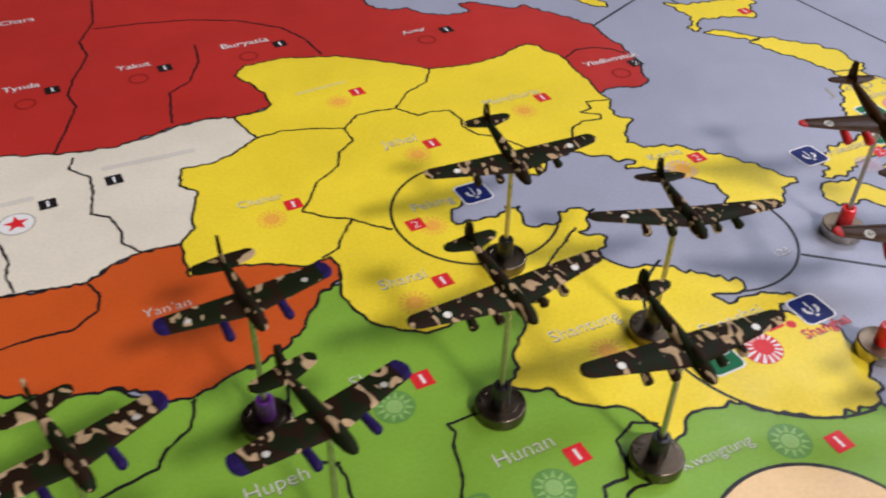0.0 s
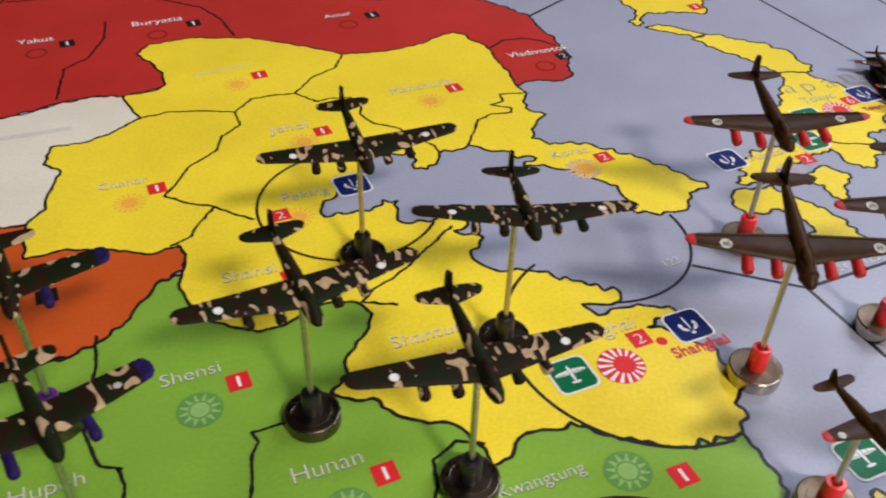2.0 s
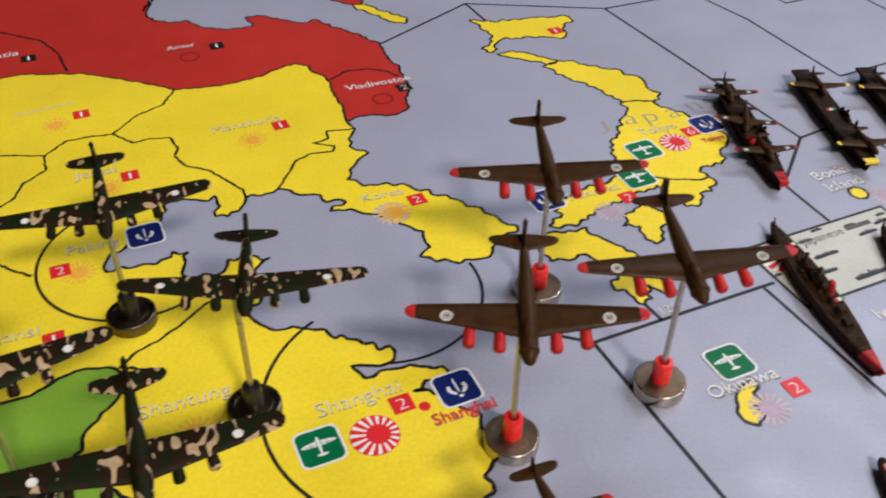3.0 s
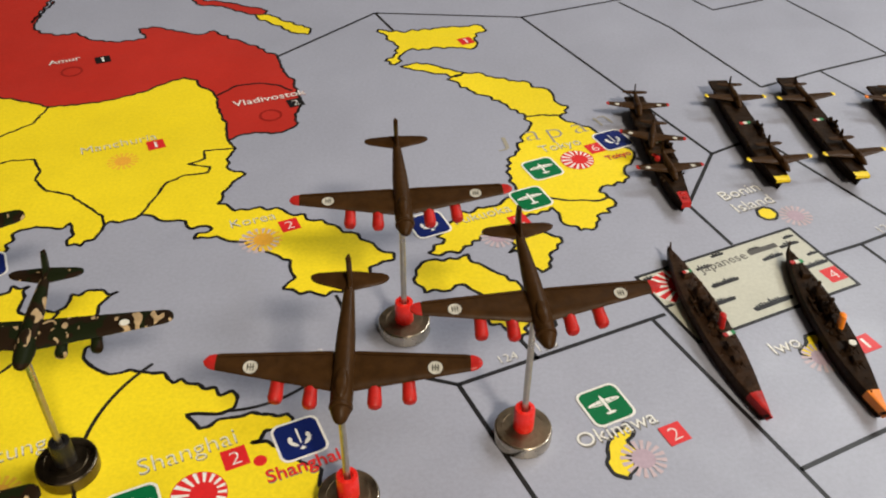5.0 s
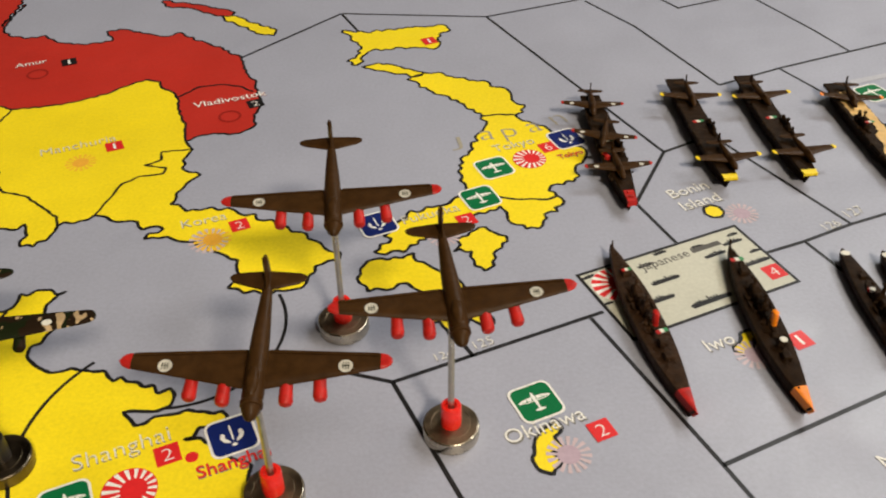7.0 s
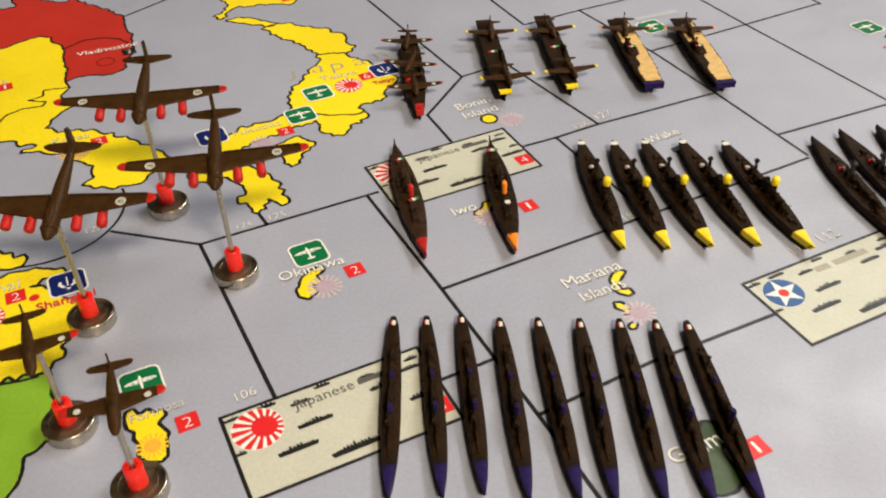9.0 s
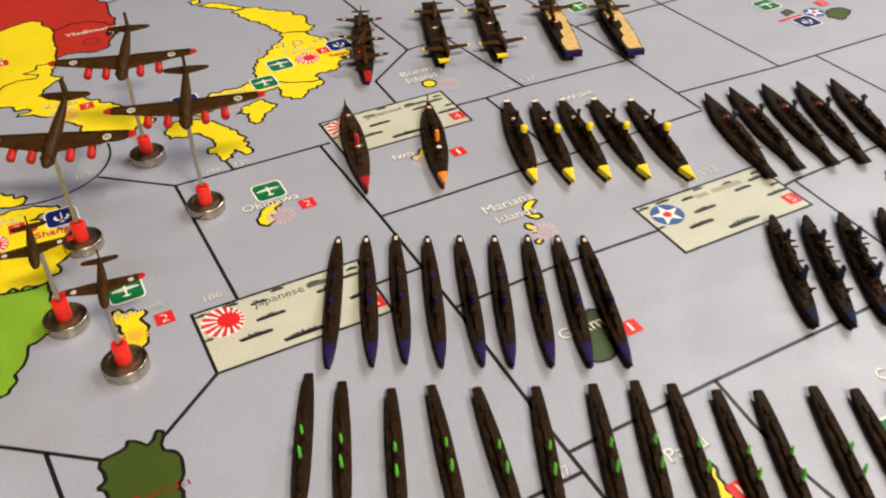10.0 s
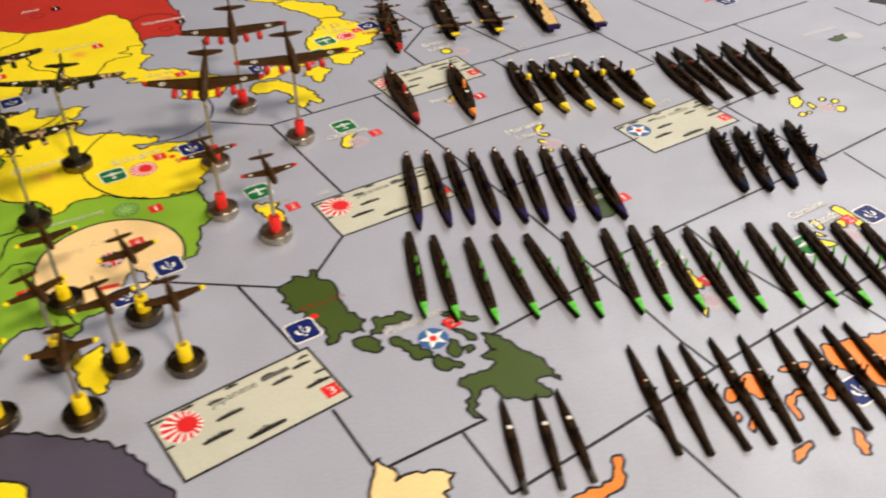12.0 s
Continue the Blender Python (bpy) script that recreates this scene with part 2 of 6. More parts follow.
class Shape:
    """Collects the faces of one part."""

    def __init__(self):
        self.v, self.f = [], []

    def add(self, verts, faces):
        n = len(self.v)
        self.v += [tuple(p) for p in verts]
        self.f += [tuple(i + n for i in face) for face in faces]
        return self

    def loft(self, rings, caps=True):
        k, n = len(rings[0]), len(rings)
        verts = [p for r in rings for p in r]
        faces = [(i * k + j, i * k + (j + 1) % k, (i + 1) * k + (j + 1) % k, (i + 1) * k + j) for i in range(n - 1) for j in range(k)]
        if caps:
            faces += [tuple(reversed(range(k))), tuple(range((n - 1) * k, n * k))]
        return self.add(verts, faces)

    def box(self, x, y, z, sx, sy, sz, top=1.0, edge=0.12):
        """A block standing at height z, narrowed to `top` above, with chamfered upper edges."""
        hx, hy = sx / 2, sy / 2
        e = min(sx, sy, sz) * edge
        rings = []
        for a, b, h in ((hx, hy, 0), (hx * (1 + top) / 2, hy * (1 + top) / 2, sz * 0.5), (hx * top, hy * top, sz - e), (hx * top - e, hy * top - e, sz)):
            rings.append([(x - a, y - b, z + h), (x + a, y - b, z + h), (x + a, y + b, z + h), (x - a, y + b, z + h)])
        return self.loft(rings)

    def tube(self, a, b, ra, rb, sides=10, round_end=False):
        a, b = Vector(a), Vector(b)
        way = (b - a).normalized()
        u = way.orthogonal().normalized()
        w = way.cross(u)
        stations = [(0.0, ra), (1.0, rb)]
        if round_end:
            stations = [(0.0, ra), (0.5, ra), (0.84, rb), (0.95, rb * 0.82), (1.0, rb * 0.4)]
        rings = [[tuple(a + (b - a) * s + (u * math.cos(t) + w * math.sin(t)) * r) for t in (2 * math.pi * i / sides for i in range(sides))] for s, r in stations]
        return self.loft(rings)

    def turned(self, x, y, profile, sides=32):
        """A body of revolution about a vertical axis: profile of (radius, height)."""
        rings = [[(x + r * math.cos(2 * math.pi * i / sides), y + r * math.sin(2 * math.pi * i / sides), z) for i in range(sides)] for r, z in profile]
        return self.loft(rings)

    def flat(self, points, z):
        n = len(points)
        co, _, faces, *_ = delaunay_2d_cdt([Vector(p) for p in points], [], [list(range(n))], 1, 1e-5)
        return self.add([(x, y, z) for x, y in co], [tuple(f) for f in faces])

    def ribbon(self, points, width, z, closed=False, uneven=0.0):
        n = len(points)
        verts, faces = [], []
        for i, (x, y) in enumerate(points):
            a = points[i - 1] if i or closed else points[i]
            b = points[(i + 1) % n] if i < n - 1 or closed else points[i]
            p, q = Vector((x - a[0], y - a[1])), Vector((b[0] - x, b[1] - y))
            p, q = (p.normalized() if p.length else q.normalized()), (q.normalized() if q.length else p.normalized())
            mid = p + q
            mid = mid.normalized() if mid.length > 0.2 else p
            reach = min(1.6, 1 / max(0.3, mid.dot(p))) * width / 2 * (1 + uneven * math.sin(12.9 * x + 7.3 * y))
            verts += [(x - mid.y * reach, y + mid.x * reach, z), (x + mid.y * reach, y - mid.x * reach, z)]
        for i in range(n if closed else n - 1):
            j = (i + 1) % n
            faces.append((2 * i + 1, 2 * j + 1, 2 * j, 2 * i))
        return self.add(verts, faces)

    def part(self, name, material, parent=None, label="", smooth=False):
        return link(name, self.v, self.f, material, parent, label, smooth)


def turn(points, x, y, degrees):
    c, s = math.cos(radians(degrees)), math.sin(radians(degrees))
    return [(x + c * a - s * b, y + s * a + c * b) for a, b in points]


def disc_points(x, y, r, n=28):
    return [(x + r * math.cos(2 * math.pi * i / n), y + r * math.sin(2 * math.pi * i / n)) for i in range(n)]


def rounded(w, h, r, n=4):
    out = []
    for cx, cy, a0 in ((w / 2 - r, h / 2 - r, 0), (r - w / 2, h / 2 - r, 90), (r - w / 2, r - h / 2, 180), (w / 2 - r, r - h / 2, 270)):
        out += [(cx + r * math.cos(radians(a0 + 90 * i / n)), cy + r * math.sin(radians(a0 + 90 * i / n))) for i in range(n + 1)]
    return out


# ---- room ----
def slab(name, x0, x1, y0, y1, z0, z1, material, label, category):
    ob = Shape().box((x0 + x1) / 2, (y0 + y1) / 2, z0, x1 - x0, y1 - y0, z1 - z0, 1.0, 0.01).part(name, material)
    return tagged(ob, label, category, kind="structure")


slab("floor", -2600, 2600, -2300, 2700, -790, -750, CARPET, "dark grey carpet floor of the game room", "floor")
# Ceiling and walls are unseen, added to close the room and bounce light.
slab("ceiling", -2600, 2600, -2300, 2700, 1640, 1700, WALL_PAINT, "plain grey-beige unseen ceiling that closes the game room", "ceiling")
slab("wall_north", -2600, 2600, 2700, 2800, -750, 1640, WALL_PAINT, "plain grey-beige unseen wall that closes the room", "wall")
slab("wall_south", -2600, 2600, -2400, -2300, -750, 1640, WALL_PAINT, "plain grey-beige unseen wall that closes the room", "wall")
slab("wall_east", 2600, 2700, -2300, 2700, -750, 1640, WALL_PAINT, "plain grey-beige unseen wall that closes the room", "wall")
slab("wall_west", -2700, -2600, -2300, 2700, -750, 1640, WALL_PAINT, "plain grey-beige unseen wall that closes the room", "wall")

table = tagged(new("table"), "large wooden table under the map sheet", "table")
Shape().box(150, 220, -34, 1900, 1500, 32, 1.0, 0.1).part("tabletop", TABLE_WOOD, table)
for lx in (-720, 1020):
    for ly in (-450, 890):
        Shape().box(lx, ly, -750, 60, 60, 716, 1.0, 0.1).part("leg", TABLE_WOOD, table)

# ---- printed map ----
ANG = 27.3
game_map = tagged(new("game_map"), "printed vinyl game map of coloured lands and lilac-grey sea", "map")
Shape().box(150, 220, -1.6, 1700, 1300, 1.6, 1.0, 0.2).part("sea_sheet", SEA, game_map, "lilac-grey printed sea with soft creases")


def jagged(points, seed, closed=True, step=1.7, amount=0.85):
    """Breaks an outline into short steps with an uneven edge, as a drawn coast has."""
    rnd = random.Random(seed)
    out = []
    n = len(points)
    for i in range(n if closed else n - 1):
        (ax, ay), (bx, by) = points[i], points[(i + 1) % n]
        d = math.hypot(bx - ax, by - ay)
        k = max(1, int(d / step))
        if d > 60:
            k = 1
        for j in range(k):
            s = j / k
            off = rnd.uniform(-amount, amount) * min(1.0, d / 2.2) if j else 0.0
            out.append((ax + (bx - ax) * s - (by - ay) / (d or 1) * off, ay + (by - ay) * s + (bx - ax) / (d or 1) * off))
    if not closed:
        out.append(points[-1])
    soft = [] if closed else [out[0]]
    m = len(out)
    for i in range(m if closed else m - 1):
        (ax, ay), (bx, by) = out[i], out[(i + 1) % m]
        soft += [(ax * 0.85 + bx * 0.15, ay * 0.85 + by * 0.15), (ax * 0.15 + bx * 0.85, ay * 0.15 + by * 0.85)]
    return soft if closed else soft + [out[-1]]


def z_of(level):
    return 0.02 + 0.012 * level


LAND_COUNT = [0]


def land(kind, ink, level, points, rough=0.85):
    LAND_COUNT[0] += 1
    name = "territory" if "territory" in kind else "island"
    edge = jagged(points, LAND_COUNT[0], True, 1.7, rough)
    ob = Shape().flat(edge, z_of(level)).part(name, ink, game_map)
    Shape().ribbon(edge, 0.98, z_of(level) + 0.006, True, 0.16).part("coast_line", BLACK_INK, ob)
    return ob


def border(points):
    LAND_COUNT[0] += 1
    return Shape().ribbon(jagged(points, LAND_COUNT[0], False, 1.6, 0.3), 0.88, z_of(8), False, 0.22).part("border_line", BLACK_INK, game_map)


def sea_line(points):
    return Shape().ribbon(points, 1.2, 0.012).part("sea_line", BLACK_INK, game_map)


def arc_line(x, y, r, a0, a1, width=0.95, level=8.3):
    pts = [(x + r * math.cos(radians(a0 + (a1 - a0) * i / 48)), y + r * math.sin(radians(a0 + (a1 - a0) * i / 48))) for i in range(49)]
    return Shape().ribbon(pts, width, z_of(level)).part("zone_line", BLACK_INK, game_map)


TOP = z_of(10)


def letters(text, x, y, width, degrees, ink, parent, z, height=0.0, name="lettering", weight=-0.016):
    """Text laid flat from its left end, stretched to the given width."""
    curve = bpy.data.curves.new("type", "FONT")
    curve.body, curve.size, curve.offset = text, 1.0, weight
    curve.resolution_u = 3
    holder = bpy.data.objects.new("type", curve)
    scene.collection.objects.link(holder)
    bpy.context.view_layer.update()
    mesh = bpy.data.meshes.new_from_object(holder.evaluated_get(bpy.context.evaluated_depsgraph_get()))
    bpy.data.objects.remove(holder)
    co = np.array([v.co for v in mesh.vertices])
    lo, hi = co.min(0), co.max(0)
    kx = width / (hi[0] - lo[0])
    ky = (height / (hi[1] - lo[1])) if height else kx
    pts = turn([((a - lo[0]) * kx, b * ky) for a, b in co[:, :2]], x, y, degrees)
    faces = [tuple(p.vertices) for p in mesh.polygons]
    bpy.data.meshes.remove(mesh)
    return link(name, [(a, b, z) for a, b in pts], faces, ink, parent)


def place_name(text, x, y, width, degrees, kind):
    degrees = 0.5 * degrees + 0.5 * 26
    ink = {"W": NAME_INK, "B": WHITE_INK, "R": RED_INK, "G": WHITE_INK, "S": WHITE_INK, "T": TAN_NAME_INK}[kind]
    shift = {"R": 0.2, "S": 0.36}.get(kind, 0.26)
    weight = {"S": -0.002, "R": 0.012, "B": 0.004}.get(kind, -0.016)
    ob = letters(text, x, y, width, degrees, ink, game_map, TOP + 0.03, name="place_name", weight=weight)
    shade = {"B": DARK_RED_INK, "T": TAN_SHADE_INK}.get(kind, SHADE_INK)
    letters(text, x + shift, y - shift * 1.3, width, degrees, shade, ob, TOP + 0.015, name="drop_shadow", weight=weight)
    return ob


def number_tile(x, y, digit, ink):
    s = 5.6
    ob = Shape().flat(turn([(-s / 2, -s / 2), (s / 2, -s / 2), (s / 2, s / 2), (-s / 2, s / 2)], x, y, ANG), TOP + 0.05).part("number_tile", ink, game_map)
    w = s * (0.15 if digit == "1" else 0.42)
    px, py = turn([(-w / 2, -s * 0.32)], x, y, ANG)[0]
    letters(digit, px, py, w, ANG, WHITE_INK, ob, TOP + 0.062, s * 0.62, "digit")
    return ob


def symbol_plate(name, x, y, ink, degrees):
    ob = Shape().flat(turn(rounded(11.3, 11.3, 2.1), x, y, degrees), TOP + 0.07).part(name, WHITE_INK, game_map)
    Shape().flat(turn(rounded(10.1, 10.1, 1.7), x, y, degrees), TOP + 0.082).part("plate", ink, ob)
    return ob


def airfield_symbol(x, y):
    ob = symbol_plate("airfield_symbol", x, y, FIELD_INK, ANG)
    glyph = Shape()
    wing = [(4.3 * math.cos(radians(i * 12)), 0.75 + (0.95 if i < 15 else 0.62) * math.sin(radians(i * 12))) for i in range(30)]
    body = [(-0.16, -2.9), (0.16, -2.9), (0.44, 0.2), (0.5, 1.6), (0.3, 2.5), (0.07, 3.1), (-0.07, 3.1), (-0.3, 2.5), (-0.5, 1.6), (-0.44, 0.2)]
    tail = [(1.35 * math.cos(radians(i * 20)), -2.5 + 0.42 * math.sin(radians(i * 20))) for i in range(18)]
    for k, pts in enumerate((wing, body, tail)):
        glyph.flat(turn(pts, x, y, ANG), TOP + 0.094 + 0.004 * k)
    lines = Shape()
    for pts in ([(-3.6, 0.62), (-0.6, 0.5)], [(0.6, 0.5), (3.6, 0.62)], [(-2.0, 0.3), (-2.0, 1.4)], [(2.0, 0.3), (2.0, 1.4)], [(-0.5, -0.1), (-0.55, 1.5)], [(0.5, -0.1), (0.55, 1.5)]):
        lines.ribbon(turn(pts, x, y, ANG), 0.16, TOP + 0.112)
    lines.part("panel_lines", FIELD_INK, ob)
    glyph.part("plane_glyph", WHITE_INK, ob)
    return ob


def port_symbol(x, y):
    ob = symbol_plate("port_symbol", x, y, NAVY_INK, ANG)
    glyph = Shape()
    blade = [(-0.2, -1.3), (0.2, -1.3), (0.24, 2.4), (0, 3.5), (-0.24, 2.4)]
    fluke = [(0.55, -2.0), (1.3, -1.95), (2.2, -1.35), (2.75, -0.2), (2.5, 1.0), (1.95, 1.25), (1.5, 0.5), (1.75, -0.25), (1.05, -1.05)]
    base = [(-0.75, -2.9), (0, -2.2), (0.75, -2.9), (0, -3.3)]
    for k, pts in enumerate((blade, fluke, [(-a, b) for a, b in reversed(fluke)], base)):
        glyph.flat(turn(pts, x, y, ANG), TOP + 0.094 + 0.004 * k)
    glyph.part("anchor_glyph", WHITE_INK, ob)
    return ob


def ray_outline(x, y, core, tip, n, half, tip_half):
    """One outline of a sun with rays."""
    out = []
    for i in range(n):
        a = 2 * math.pi * i / n
        for r, d in ((core, -half), (tip, -tip_half), (tip, tip_half), (core, half)):
            out.append((x + r * math.cos(a + d), y + r * math.sin(a + d)))
    return out


def ensign_rays(x, y, r, core, shift, n=16, half=0.11):
    """A sun set off its centre whose rays run out to the rim of the disc."""
    cx, cy = turn([(shift, 0)], x, y, ANG)[0]

    def rim(a):
        dx, dy = math.cos(a), math.sin(a)
        b = (cx - x) * dx + (cy - y) * dy
        k = -b + math.sqrt(b * b - (cx - x) ** 2 - (cy - y) ** 2 + r * r)
        return (cx + dx * k, cy + dy * k)

    out = []
    for i in range(n):
        a = 2 * math.pi * i / n
        out += [(cx + core * math.cos(a - half), cy + core * math.sin(a - half)), rim(a - half), rim(a + half), (cx + core * math.cos(a + half), cy + core * math.sin(a + half))]
    return out


def sun_emblem(x, y, r, kind):
    back, front = {"bold": (WHITE_INK, RED_INK), "pale": (WHITE_INK, PALE_INK), "gold": (YELLOW, GOLD_INK), "green": (LEAF_SHADE_INK, LEAF_INK)}[kind]
    level = TOP + {"bold": 0.03, "pale": -0.034}.get(kind, -0.02)
    if kind == "green":
        ob = Shape().flat(disc_points(x, y, r), level).part("sun_emblem", back, game_map)
        Shape().flat(ray_outline(x, y, r * 0.52, r * 0.88, 12, 0.20, 0.03), level + 0.01).part("sun_face", front, ob)
        Shape().ribbon(disc_points(x, y, r * 0.46), r * 0.09, level + 0.016, True).part("inner_ring", back, ob)
        return ob
    rays = Shape().flat(ensign_rays(x, y, r, r * 0.5, r * 0.16) if kind == "bold" else ray_outline(x, y, r * 0.5, r, 16, 0.11, 0.105), level + 0.01)
    if kind == "bold":
        ob = Shape().flat(disc_points(x, y, r), level).part("sun_emblem", back, game_map)
        rays.part("sun_face", front, ob)
        Shape().ribbon(disc_points(x, y, r), 0.18, level + 0.014, True).part("rim", front, ob)
        return ob
    ob = rays.part("sun_emblem", front, game_map)
    Shape().flat(disc_points(x, y, r * 0.52, 20), level + 0.016).part("sun_core", MAUVE_INK if kind == "pale" else DEEP_GOLD_INK, ob)
    return ob


def ring_emblem(x, y, r):
    return Shape().ribbon(disc_points(x, y, r), 0.9, TOP - 0.02, True).part("ring_emblem", DARK_RED_INK, game_map)


def star_points(x, y, r, inner=0.40, spin=90):
    return [(x + (r if i % 2 == 0 else r * inner) * math.cos(radians(spin + 36 * i)), y + (r if i % 2 == 0 else r * inner) * math.sin(radians(spin + 36 * i))) for i in range(10)]


def star_disc(x, y, r, parent=None, z=None):
    z = TOP + 0.03 if z is None else z
    ob = Shape().flat(disc_points(x, y, r), z).part("star_emblem", BLUE_INK, parent or game_map)
    Shape().flat(star_points(x, y, r * 0.98, 0.4, 90 + ANG), z + 0.01).part("star", WHITE_INK, parent or ob)
    Shape().flat(disc_points(x, y, r * 0.27, 16), z + 0.02).part("star_centre", RED_INK, parent or ob)
    return ob


def union_disc(x, y, r):
    """A round crossed emblem in blue, white and red."""
    ob = Shape().flat(disc_points(x, y, r), TOP + 0.03).part("round_emblem", NAVY_INK, game_map)
    for k, (ink, width, spins) in enumerate(((WHITE_INK, 0.34, (45, 135)), (WHITE_INK, 0.52, (0, 90)), (RED_INK, 0.14, (45, 135)), (RED_INK, 0.30, (0, 90)))):
        bars = Shape()
        for j, spin in enumerate(spins):
            bars.ribbon(turn([(-r * 0.97, 0), (r * 0.97, 0)], x, y, spin + ANG), r * width, TOP + 0.04 + 0.008 * k + 0.003 * j)
        bars.part("cross", ink, ob)
    return ob


def red_star_disc(x, y, r):
    ob = Shape().flat(disc_points(x, y, r), TOP).part("star_emblem", WHITE_INK, game_map)
    Shape().flat(star_points(x, y, r * 0.75, 0.42, 90 + ANG), TOP + 0.01).part("star", RED_INK, ob)
    Shape().ribbon(disc_points(x + 0.15, y - 0.2, r), 0.45, TOP + 0.006, True).part("rim", FAINT_INK, ob)
    return ob


def ship_silhouette(shape, x, y, length, z, seed, degrees):
    """A lumpy black side view: hull, gun houses, bridge and funnels run together."""
    rnd = random.Random(seed)
    half = length / 2
    tall = min(1.9, 0.75 + length * 0.09)
    pts = [(-half, 0.15), (-half * 0.93, -tall * 0.55), (half * 0.9, -tall * 0.5), (half, 0.25)]
    n = max(5, int(length * 1.1))
    for i in range(n):
        s = half * 0.9 - i * length * 0.9 / (n - 1)
        mid = 1 - abs(i / (n - 1) - 0.5) * 2
        up = tall * (0.28 + 0.75 * mid ** 0.7 * rnd.uniform(0.35, 1.15))
        w = length * 0.45 / n
        pts += [(s + w * 0.6, up), (s - w * 0.5, up * rnd.uniform(0.8, 1.1)), (s - w, 0.2 * tall)]
    shape.flat(turn(pts, x, y, degrees), z)


def fleet_box(x, y, nation, digit, seed, w=54.2, h=27.6, ANG=ANG):
    """A printed box for ships: x, y is its centre."""
    def at(a, b):
        return turn([(a * w / 2, b * h / 2)], x, y, ANG)[0]
    z = TOP - 0.05
    corners = turn([(-w / 2, -h / 2), (w / 2, -h / 2), (w / 2, h / 2), (-w / 2, h / 2)], x, y, ANG)
    ob = Shape().flat(corners, z).part("fleet_box", CARD_INK, game_map, "pale printed box with small black ship outlines")
    Shape().ribbon(corners, 1.0, z + 0.008, True).part("frame", BLACK_INK, ob)
    plan = ((-0.22, 0.15, 9.5), (-0.46, -0.29, 10.5), (0.02, -0.72, 13.5), (0.50, 0.39, 7.5), (0.80, 0.57, 7), (0.88, 0.78, 4), (0.82, -0.16, 9), (0.92, 0.14, 4), (-0.27, 0.70, 5.5), (-0.02, 0.91, 4.5), (0.40, 0.75, 4.5), (-0.59, 0.90, 6), (-0.90, 0.87, 4.5), (-0.94, 0.04, 3))
    for k, (a, b, size) in enumerate(plan):
        silhouette = Shape()
        ship_silhouette(silhouette, *at(a, b), size, z + 0.009, seed + k, ANG)
        silhouette.part("ship_outline", BLACK_INK, ob)
    cx, cy = at(-0.725, 0.455) if nation == "sun" else at(-0.71, 0.40)
    if nation == "sun":
        letters("Japanese", *at(-0.35, 0.56), 16.4, ANG, GREY_INK, ob, z + 0.02, 4.3, "title", 0.004)
        Shape().flat(turn([(0, 0), (10, 0), (10, 1.9), (0, 1.9)], *at(0.30, 0.60), ANG), z + 0.02).part("title_bar", GREY_INK, ob)
        Shape().flat(disc_points(cx, cy, 6.6), z + 0.012).part("sun_ground", WHITE_INK, ob)
        rays = Shape().flat(ensign_rays(cx, cy, 6.5, 3.35, 1.8), z + 0.02)
        rays.part("sun_disc", RED_INK, ob)
    else:
        star_disc(cx, cy, 5.8, ob, z + 0.012)
        Shape().flat(turn([(0, 0), (5.4, 0), (5.4, 2.3), (0, 2.3)], *at(-0.16, 0.56), ANG), z + 0.02).part("title_bar", FAINT_INK, ob)
        Shape().flat(turn([(0, 0), (13, 0), (13, 2.3), (0, 2.3)], *at(0.10, 0.56), ANG), z + 0.02).part("title_bar", FAINT_INK, ob)
    tx, ty = at(0.875, -0.56)
    Shape().flat(turn([(-2.8, -2.8), (2.8, -2.8), (2.8, 2.8), (-2.8, 2.8)], tx, ty, ANG), z + 0.03).part("red_square", RED_INK, ob)
    px, py = turn([(-1.2, -1.8)], tx, ty, ANG)[0]
    letters(digit, px, py, 2.4, ANG, WHITE_INK, ob, z + 0.042, 3.5, "digit")
    return ob

land("russian_territory", RED, 1, [(-147.6, 293.4), (-117.1, 291.3), (-99, 293.2), (-79.5, 298.1), (-60.8, 312.8), (-51.5, 318.3), (-40.3, 320.2), (-27.7, 328.1), (-10.9, 332.8), (19.7, 333.8), (54.8, 334.8), (87.2, 349.2), (100.2, 342.5), (102.7, 345.4), (108.5, 348.1), (117.4, 348.5), (121.8, 354.8), (119.7, 361.1), (120.8, 366.1), (117.6, 376.6), (114.6, 386.5), (110, 391.9), (105.6, 403.9), (94.7, 412.9), (84.7, 417.8), (75.9, 425), (70, 421.1), (60.2, 423.7), (51.4, 426.9), (45, 424.6), (50.1, 416.2), (46.1, 414.1), (35.3, 412.6), (26.8, 415.2), (21.1, 419.9), (14.7, 417.1), (8, 418.3), (2.4, 422.7), (0.4, 430.9), (0.3, 449.7), (-0.3, 427.6), (-3.3, 468.4), (-240.2, 465.8)])
land("sakhalin_territory", RED, 1, [(59.2, 455.9), (77.2, 452.1), (93.5, 445.5), (93.1, 439.4), (86.8, 441.3), (75.8, 447.5), (61.9, 450.2)])
land("sakhalin_south", YELLOW, 2, [(89.1, 441.4), (95, 441.7), (104.4, 435.1), (114.8, 428.8), (114.5, 423.6), (108.6, 424.9), (100.5, 431.2), (91.2, 437.2)])
land("mongolian_territory", WHITE, 3, [(-147.6, 293.4), (-117.1, 291.3), (-99, 293.2), (-79.5, 298.1), (-69.2, 304.8), (-60.8, 312.8), (-51.5, 318.3), (-40.3, 320.2), (-33.6, 312.4), (-24.1, 304.1), (-25.5, 275.7), (-36.3, 245.1), (-43.1, 244.4), (-47.8, 242), (-54.9, 239.1), (-62.4, 232.3), (-66.3, 225.8), (-74.4, 222.7), (-83.4, 220.5), (-89.3, 218.7), (-111.9, 215.2)])
